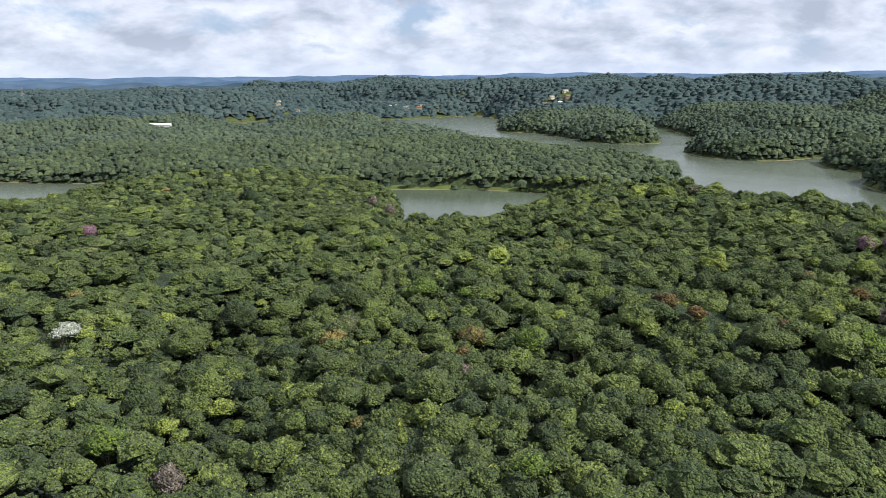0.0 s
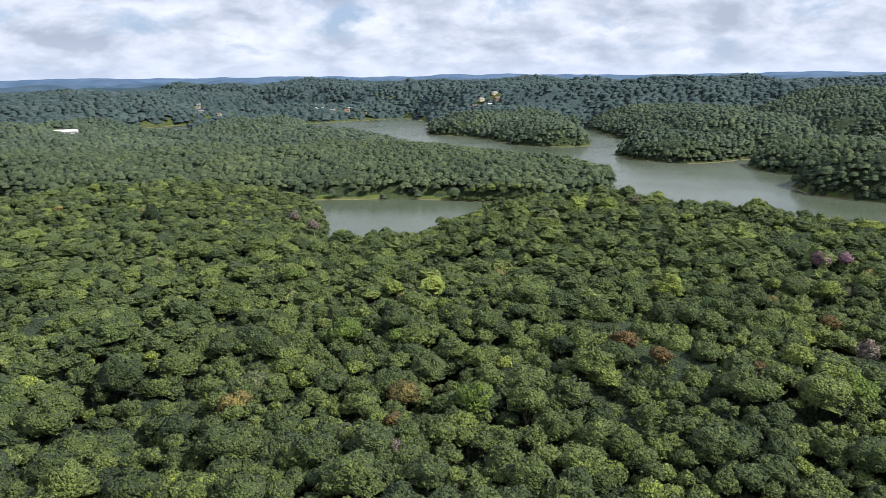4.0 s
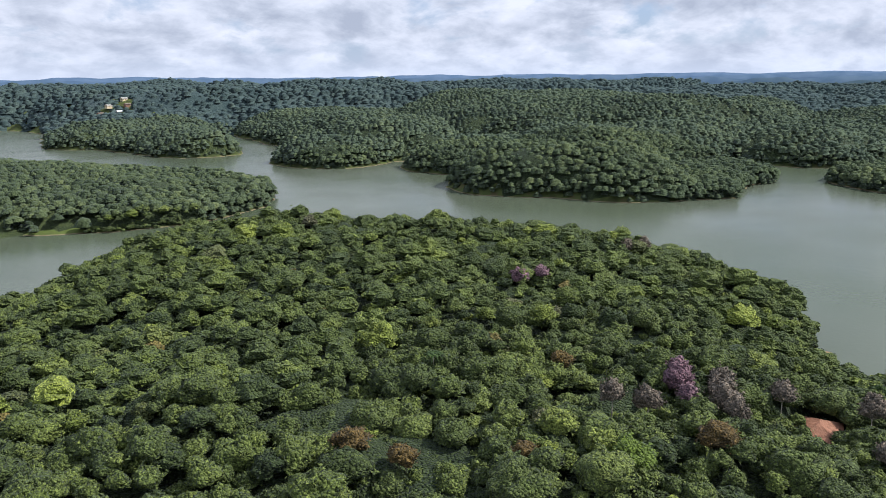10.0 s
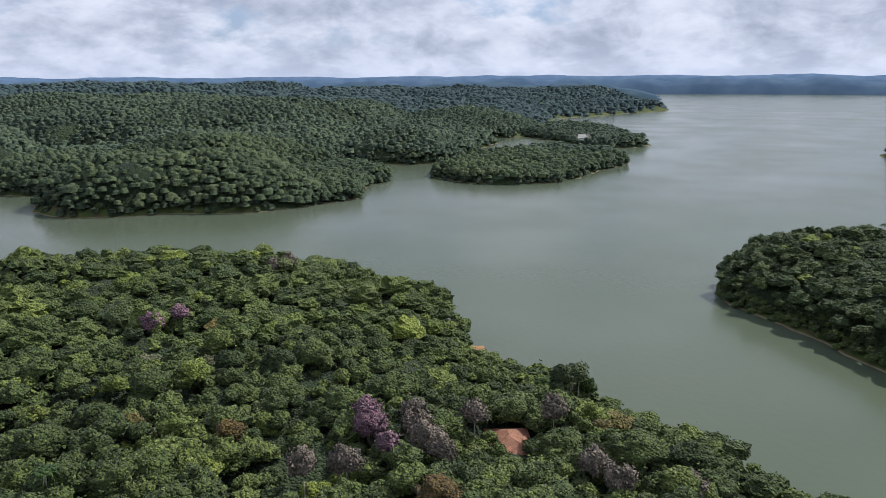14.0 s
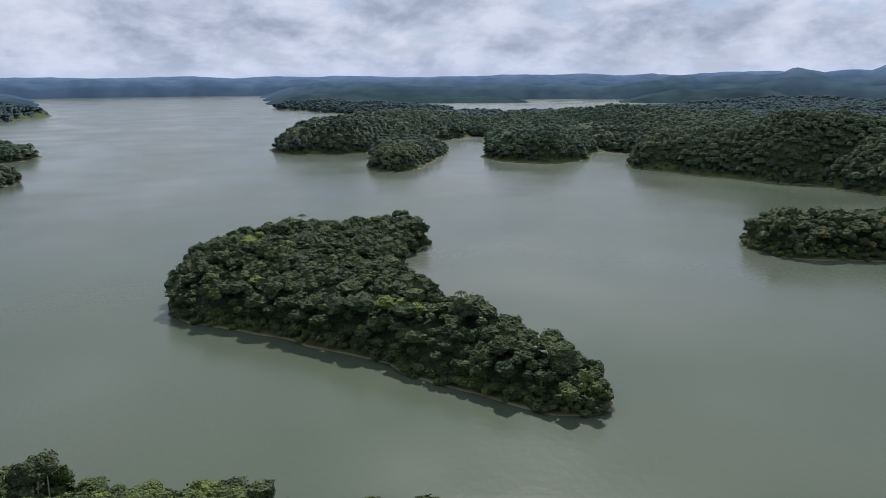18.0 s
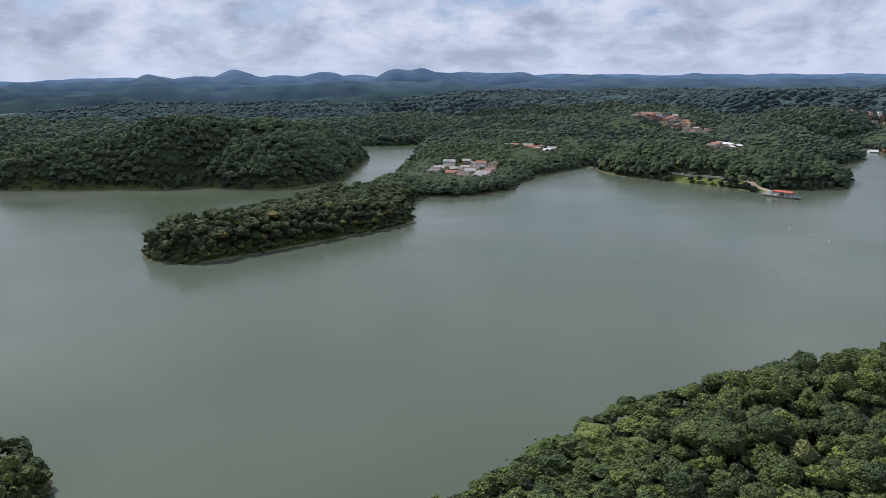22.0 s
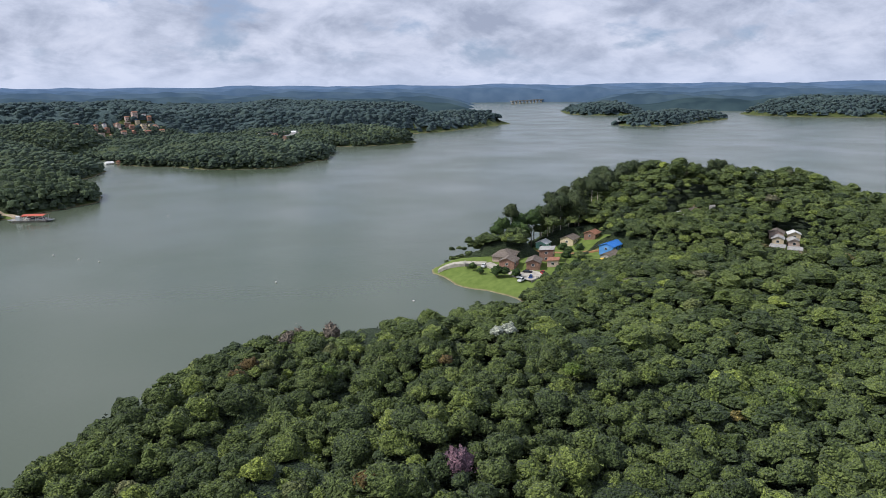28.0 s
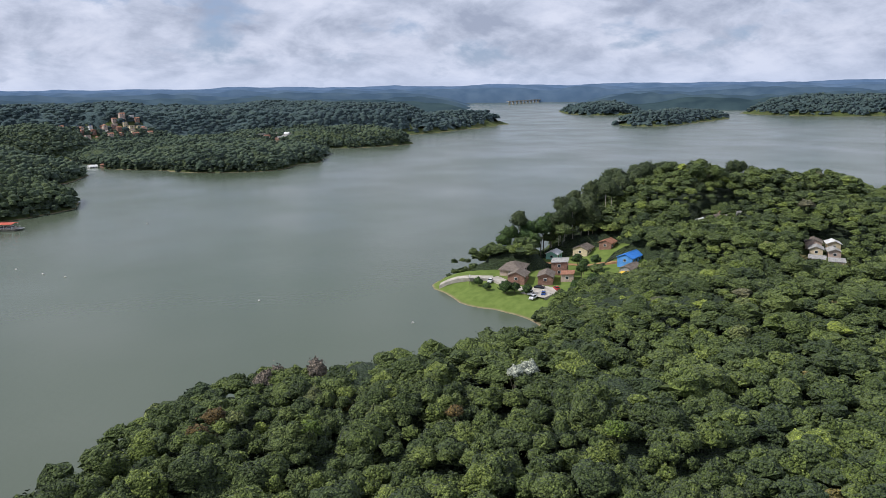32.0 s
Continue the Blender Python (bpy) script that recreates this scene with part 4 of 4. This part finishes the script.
draped("road", [(68, -507), (56, -493), (50, -482)], 5, SAND, "sandy ferry ramp running down to the lake")
draped("road", [(306, -520), (301, -507), (291, -484)], 5, CONCRETE, "pale street in the neck village")
draped("road", [(228, 188), (219, 183), (211, 175), (206, 169)], 3.4, EARTH, "eroded red earth bank by the water", 0.05)

sign = empty("sign_board", Matrix.Translation((-112, -185, height(-112, -185))) @ Matrix.Rotation(0.9, 4, "Z"), "blank white notice board on two posts by the lake", "sign")
part("panel", box(-1.6, 1.6, -0.04, 0.04, 0.9, 3.4), FRAME, sign)
for sx in (-1.2, 1.2):
    part("post", box(sx - 0.06, sx + 0.06, -0.03, 0.09, -0.3, 3.3), TIMBER, sign)
stall = empty("market_stall", Matrix.Translation((-160, -146, height(-160, -146))) @ Matrix.Rotation(0.3, 4, "Z"), "yellow awning on thin posts beside the shed", "stall")
YELLOW = plain("yellow_canvas", (0.62, 0.42, 0.05), 0.8, 0.2, 1.0, 0.15)
part("awning", prism([(-1.6, 2.2), (1.6, 2.7), (1.6, 2.78), (-1.6, 2.28)], -2.6, 2.6), YELLOW, stall)
for sx in (-2.4, 2.4):
    for sy in (-1.4, 1.4):
        part("post", box(sx - 0.05, sx + 0.05, sy - 0.05, sy + 0.05, -0.3, 2.25 + 0.16 * (sy + 1.4)), TIMBER, stall)

# quarters on the hillsides
rq = random.Random(4)
for q, places in QUARTERS.items():
    crowd = "quarter" in q
    for k, (hx, hy, ha) in enumerate(places):
        if height(hx, hy) < 0.5:
            continue
        wall = rq.choice(["brick", "brick", "brick", "pink", "pink", "cream", "white", "grey"] if crowd else ["white", "cream", "cream", "brick", "grey", "pink"])
        cover = rq.choice(["clay", "clay", "clay", "fibre", "old", "old"] if crowd else ["white", "fibre", "fibre", "clay", "old", "old", "old", "fibre"])
        storeys = rq.choice([1, 2, 2, 3]) if crowd else 1
        if "lane" in q:
            storeys = 1
        kind = rq.choice(["flat", "gable", "gable"]) if crowd else rq.choice(["gable", "gable", "flat"])
        words = {"brick": "bare brick", "pink": "pink rendered", "cream": "cream rendered", "white": "whitewashed", "grey": "raw concrete", "teal": "pale green"}[wall]
        tops = {"clay": "clay tiles", "fibre": "grey fibre sheets", "old": "weathered tiles", "white": "white sheeting"}[cover]
        house(hx, hy, ha, rq.uniform(6, 8.5) if crowd else rq.uniform(5, 7) if "lane" in q else rq.uniform(7, 11), rq.uniform(4.5, 6.5) if crowd or "lane" in q else rq.uniform(6, 8), storeys, kind, wall, cover, f"{words} house, {tops}, in the {q}", "houses of the " + q, crowd and rq.random() < 0.25, 2.5)

house(152, 148, 0.5, 10, 8, 1, "hip", "pink", "clay", "forest house with a bright orange clay tiled hipped roof")
house(162, 142, 0.5, 5, 4.5, 1, "gable", "cream", "clay", "small outbuilding with clay tiles beside the forest house")
house(116, 172, 0.2, 7, 5, 1, "flat", "white", "fibre", "low white forest house with a pale sheet roof")
house(-367, 941, 0.15, 30, 9, 2, "gable", "white", "white", "long white two-storey building in the forest")
house(46, -860, 0.2, 18, 9, 1, "flat", "cream", "fibre", "long pale building with a flat sheet roof among trees")
house(105, -556, 0.2, 11, 8, 1, "hip", "white", "white", "white-roofed pavilion above the ferry landing")
house(160, -562, 1.2, 9, 5, 1, "flat", "white", "white", "white stepped house on the wooded shore")
house(463, 420, 0.4, 6, 5, 1, "gable", "white", "white", "lone white cottage on the wooded cape")
house(478, -426, 0.4, 7, 5, 1, "gable", "white", "white", "lone white house on the wooded hill")
house(-60, -838, 0.2, 9, 7, 1, "gable", "white", "white", "white house near the southern shore")
house(-72, -826, 0.6, 9, 7, 1, "hip", "brick", "clay", "orange tiled house near the southern shore")

# ferry at the landing
FERRY = Matrix.Translation((44, -466, 0)) @ Matrix.Rotation(math.atan2(18, -30) + math.pi, 4, "Z")
ferry = empty("ferry", FERRY, "flat car ferry with a red canopy moored at the ramp", "ferry")
HULL = plain("rusty_grey_hull", (0.22, 0.20, 0.18), 0.7, 0.3, 0.8, 0.35)
part("hull", prism([(-4.0, 0.9), (-3.4, -0.6), (3.4, -0.6), (4.0, 0.9)][::-1], -11, 11), HULL, ferry)
part("deck", box(-11.2, 11.2, -4.1, 4.1, 0.9, 1.1), CONCRETE, ferry)
for sx in (-1, 1):
    part("loading_ramp", prism([(-2.6, 1.0), (2.6, 1.0), (2.6, 1.15), (-2.6, 1.15)], sx * 11.2, sx * 14.2), STEEL, ferry)
    part("railing", box(-11, 11, sx * 4.0 - 0.05, sx * 4.0 + 0.05, 1.9, 2.0, box(-11, 11, sx * 4.0 - 0.04, sx * 4.0 + 0.04, 1.45, 1.52)), FRAME, ferry)
part("canopy", prism([(-4.2, 4.1), (0, 4.6), (4.2, 4.1), (4.2, 4.25), (0, 4.78), (-4.2, 4.25)], -10, 4.5), ROOFS["red"], ferry, "red sheet metal canopy")
for sx in (-9.5, -4.8, -0.2, 4.2):
    for sy in (-3.8, 3.8):
        part("post", box(sx - 0.08, sx + 0.08, sy - 0.08, sy + 0.08, 1.1, 4.2), FRAME, ferry)
part("wheelhouse", box(5.2, 8.0, 1.6, 3.9, 1.1, 4.0), FRAME, ferry, "small white wheelhouse")
part("mast", tube((6.6, 2.8, 4.0), (6.6, 2.8, 7.5), 0.08, 0.04), STEEL, ferry)
for k, (dx, dy) in enumerate([(-7, -1.9), (-7, 1.6), (-2.2, -1.9), (-2.2, 1.6), (2.4, -1.9), (8.2, -1.7)]):
    at = FERRY @ Vector((dx, dy, 1.1))
    car(at.x, at.y, 1.1, FERRY.to_euler().z, PAINTS[[0, 1, 0, 2, 0, 1][k]], TONES[[0, 1, 0, 2, 0, 1][k]] + " car standing on the ferry deck")
for k in range(7):
    px, py = 88 - 4.2 * k, -522 + 1.9 * k
    car(px, py, height(px, py) + 0.1, 2.7, PAINTS[(3 * k) % 5], TONES[(3 * k) % 5] + " car queueing beside the ferry ramp")

# buoys
ORANGE = plain("faded_float_paint", (0.62, 0.60, 0.56), 0.5, 0.3, 4.0, 0.15)
for bx, by in ((-72, -164), (-36, -224), (24, -314), (32, -326), (42, -344), (-36, -434)):
    b = empty("buoy", Matrix.Translation((bx, by, 0)), "pale mooring buoy floating on the lake", "buoy", "mooring buoys")
    bm = bmesh.new()
    bmesh.ops.create_icosphere(bm, subdivisions=2, radius=0.5)
    bmesh.ops.scale(bm, vec=(1, 1, 0.8), verts=bm.verts)
    bmesh.ops.translate(bm, vec=(0, 0, 0.12), verts=bm.verts)
    part("float", bm, ORANGE, b)
    part("ring", tube((0, 0, 0.45), (0, 0, 0.75), 0.06, 0.06), STEEL, b)

# far bridge
bridge = empty("bridge", Matrix.Translation((-2120, -2640, 0)) @ Matrix.Rotation(math.atan2(-240, -440), 4, "Z"), "long concrete road bridge on pairs of piers", "bridge")
part("deck", box(-80, 560, -6, 6, 11, 13.5), CONCRETE, bridge)
part("parapet", box(-80, 560, -6.3, -5.9, 13.5, 14.6), CONCRETE, bridge)
part("parapet", box(-80, 560, 5.9, 6.3, 13.5, 14.6), CONCRETE, bridge)
for k in range(14):
    part("pier", box(-62 + 46 * k, -58 + 46 * k, -4.5, 4.5, -3, 11), CONCRETE, bridge)


def pylon(x, y, tall, label):
    t = empty("pylon", Matrix.Translation((x, y, height(x, y))), label, "pylon", "power pylons")
    for sx, sy in ((-1, -1), (1, -1), (1, 1), (-1, 1)):
        part("leg", tube((3.2 * sx, 3.2 * sy, -0.5), (0.5 * sx, 0.5 * sy, tall), 0.18, 0.10, 4), STEEL, t)
    for k in range(7):
        z0, z1 = tall * k / 7, tall * (k + 1) / 7
        a, b = 3.2 - 2.7 * k / 7, 3.2 - 2.7 * (k + 1) / 7
        bm = bmesh.new()
        for (px, py), (qx, qy) in (((-1, -1), (1, -1)), ((1, -1), (1, 1)), ((1, 1), (-1, 1)), ((-1, 1), (-1, -1))):
            tube((a * px, a * py, z0), (b * qx, b * qy, z1), 0.07, 0.07, 3, bm)
            tube((a * qx, a * qy, z0), (b * px, b * py, z1), 0.07, 0.07, 3, bm)
        part("bracing", bm, STEEL, t)
    for z in (0.7, 0.83, 0.95):
        part("crossarm", box(-5.5, 5.5, -0.12, 0.12, tall * z, tall * z + 0.3), STEEL, t)
    return t


pylon(1010, 335, 34, "grey steel lattice pylon on the wooded cape")
pylon(519, -904, 30, "grey steel lattice pylon on the southern hills")
pylon(-760, 1330, 32, "grey steel lattice pylon on the north-western hills")

# ---- trees of their own ----
TRUNKS = []
for k in range(4):
    g, bm = random.Random(k), bmesh.new()
    tube((0, 0, -0.12), (0.05, 0.02, 0.62), 1.0, 0.62, 7, bm, True)
    for q in range(5):
        a = q * 1.26 + g.uniform(-0.3, 0.3)
        tube((0.04, 0.02, 0.55), (g.uniform(4, 7) * math.cos(a), g.uniform(4, 7) * math.sin(a), g.uniform(0.85, 1.0)), 0.5, 0.12, 5, bm, True)
    TRUNKS.append(mesh_of("trunk", bm, BARK))
PALE_BARK = plain("pale_bark", (0.42, 0.38, 0.33), 0.9, 0.1, 3.0, 0.3)
PALE_TRUNKS = []
for k in range(4):
    g, bm = random.Random(20 + k), bmesh.new()
    tube((0, 0, -0.12), (g.uniform(-2, 2), g.uniform(-2, 2), 0.98), 0.9, 0.4, 7, bm, True)
    for q in range(4):
        a = q * 1.57 + g.uniform(-0.4, 0.4)
        tube((0.5, 0.5, g.uniform(0.74, 0.86)), (g.uniform(4, 7) * math.cos(a), g.uniform(4, 7) * math.sin(a), g.uniform(0.97, 1.04)), 0.3, 0.1, 5, bm, True)
    PALE_TRUNKS.append(mesh_of("trunk", bm, PALE_BARK))


def crown_mesh(name, shape, material):
    v, f = shape
    return from_arrays(name, v, f, material, True)


def tree(x, y, z, rad, tall, crown_me, trunk_me, label, group="", flat=0.85, name="tree"):
    t = empty(name, Matrix.Translation((x, y, z)), label, "tree", group)
    a = new("trunk", trunk_me)
    a.parent = t
    a.scale = (0.07 * rad, 0.07 * rad, tall - 0.6 * rad)
    c = new("crown", crown_me)
    c.parent = t
    c.matrix_basis = Matrix.Translation((0, 0, tall - 0.94 * rad * flat)) @ Matrix.Rotation(x * 7.3 + y, 4, "Z") @ Matrix.Diagonal((rad, rad, rad * flat, 1))
    return t


CROWNS = [crown_mesh("crown", shape, LEAVES_SINGLE) for shape in LODS[0]]
for k, (tx, ty, tz, tr, th) in enumerate(SINGLES):
    tree(tx, ty, tz, tr, th, CROWNS[k % len(CROWNS)], TRUNKS[k % 4], "rainforest tree with a rounded leafy green crown", "rainforest trees")


def bloom(name, lo, hi):
    return foliage(name, [(0.0, lo), (1.0, hi)], by_object=True)


SPECIAL = {"pink": (bloom("pink_blossom", (0.20, 0.115, 0.165), (0.25, 0.15, 0.21)), "tree covered in pink-purple blossom above the forest"),
           "white": (bloom("silver_leaves", (0.40, 0.43, 0.40), (0.48, 0.50, 0.47)), "tree with silvery white leaves above the forest"),
           "orange": (bloom("rust_leaves", (0.125, 0.085, 0.036), (0.15, 0.105, 0.040)), "tree with a rusty orange crown"),
           "lime": (bloom("lime_leaves", (0.110, 0.160, 0.034), (0.13, 0.185, 0.038)), "broad tree with a bright lime green crown"),
           "dusty": (bloom("dusty_leaves", (0.19, 0.155, 0.142), (0.215, 0.178, 0.165)), "nearly bare tree with dusty pink-grey twigs"),
           "dark": (bloom("dark_leaves", (0.030, 0.048, 0.022), (0.036, 0.056, 0.026)), "tall dark evergreen tree standing above the canopy"),
           "gum": (bloom("gum_leaves", (0.070, 0.095, 0.048), (0.095, 0.118, 0.056)), "tall pale-barked gum tree with an airy olive crown"),
           "garden": (bloom("garden_leaves", (0.045, 0.082, 0.026), (0.065, 0.105, 0.030)), "dense dark green garden tree on the lawn")}
AIRY = [crown(14, 7, 11, 240, 0.10, 900 + k, 0.2, 1.85) for k in range(4)]
FULL = [crown(34, 9, 15, 120, 0.10, 800 + k, 0.12, 1.85) for k in range(4)]
for kind in SPECIAL:
    shapes = AIRY if kind in ("dusty", "gum") else FULL
    UNIT[kind] = [crown_mesh("crown", sh, SPECIAL[kind][0]) for sh in shapes]


def special(kind, x, y, top, rad, flat=0.85, name="tree", group=""):
    z = max(height(x, y), 0.2)
    return tree(x, y, z, rad, max(top - z, rad), UNIT[kind][int(abs(x * 3 + y)) % 4], (PALE_TRUNKS if kind in ("gum", "dusty") else TRUNKS)[int(abs(x + y)) % 4], SPECIAL[kind][1], group or kind + " trees", flat, name)


for kind, spots in SPOTS.items():
    for sx, sy, top, r in spots:
        special(kind, sx, sy, max(top + (2.0 if kind in ("pink", "lime", "white") else 0.6), height(sx, sy) + 11.5 + 0.6 * r), r, {"white": 0.8, "orange": 0.75, "dusty": 1.25, "pink": 1.15}.get(kind, 0.85))
special("dark", -97, 353, 31, 4.2, 1.7)
for sx, sy, top, r in ((184.5, 149, 14.4, 2.8), (186.5, 147.5, 16.6, 3.1), (188.5, 146, 15.4, 2.6), (190, 144.5, 16.4, 3.0), (188, 149, 14.2, 2.8), (191.5, 146.5, 15.0, 2.6)):
    special("gum", sx, sy, top, r, 1.0)
for sx, sy, top, r in ((182, 151, 14.5, 3.2), (179, 154, 13.0, 2.8), (193.5, 143, 12.0, 2.8)):
    special("garden", sx, sy, top, r, 1.2, group="dark trees on the point")
rt = random.Random(11)
for k in range(90):
    u = rt.random()
    gx0, gy0 = -158 - 215 * u + rt.uniform(-12, 12), -206 - 58 * math.sin(u * 2.3) + rt.uniform(-4, 34)
    if height(gx0, gy0) > 0.6 and all(math.hypot(gx0 - a, gy0 - b) > c for a, b, c in CLEARINGS):
        special("gum", gx0, gy0, height(gx0, gy0) + rt.uniform(18, 26), rt.uniform(3.6, 5.6), 1.25, group="gum trees on the hill")
for sx, sy, top, r in ((-150, -206, 20, 5.0), (-145, -204, 17, 4.2), (-156, -203, 18, 4.6), (-152, -198, 15, 4.0), (-142, -198, 13, 3.4), (-162, -208, 20, 4.6), (-158, -199, 17, 4.2), (-168, -205, 20, 4.8), (-174, -210, 21, 5.0), (-181, -213, 22, 4.8), (-170, -214, 19, 4.4)):
    special("garden", sx, sy, top, r, 1.0, group="big trees behind the village")
for sx, sy, top, r in ((-113, -180, 7.0, 2.2), (-112, -173, 6.3, 1.8), (-115, -165, 8.2, 2.9), (-118, -163, 7.8, 2.5), (-121, -159, 7.2, 2.2), (-151, -160, 11, 2.6), (-157, -165, 11.5, 2.6), (-162, -174, 11, 2.8), (-167, -168, 11, 2.6), (-148, -150, 9.5, 2.6), (-155, -154, 10, 2.4), (-139, -151, 8, 2.4)):
    special("garden", sx, sy, top, r, 1.05, group="garden trees of the village")


def palm(x, y, tall, label):
    t = empty("palm_tree", Matrix.Translation((x, y, height(x, y))), label, "palm tree", "palms")
    part("trunk", tube((0, 0, -0.3), (0.2, 0.1, tall), 0.18, 0.12, 7), PALE_BARK, t)
    for k in range(11):
        a, bm = k * 0.571, bmesh.new()
        prev = None
        for q in range(6):
            s = q / 5
            c = Vector((0.2 + 2.6 * s * math.cos(a), 0.1 + 2.6 * s * math.sin(a), tall + 1.0 * s - 2.2 * s * s))
            n = Vector((-math.sin(a), math.cos(a), 0)) * (0.38 * math.sin(math.pi * min(0.95, s + 0.12)) + 0.03)
            row = [bm.verts.new(c + n - Vector((0, 0, 0.15))), bm.verts.new(c), bm.verts.new(c - n - Vector((0, 0, 0.15)))]
            if prev:
                bm.faces.new((prev[0], prev[1], row[1], row[0]))
                bm.faces.new((prev[1], prev[2], row[2], row[1]))
            prev = row
        part("frond", bm, SPECIAL["garden"][0], t)
    return t


palm(273, 28, 13.5, "slender palm rising above the island trees")
palm(258, 36, 11.5, "slender palm rising above the island trees")
palm(415, 62, 15.5, "slender palm on the crest of the island")
palm(84, 192, 15, "slender palm in a gap of the forest")
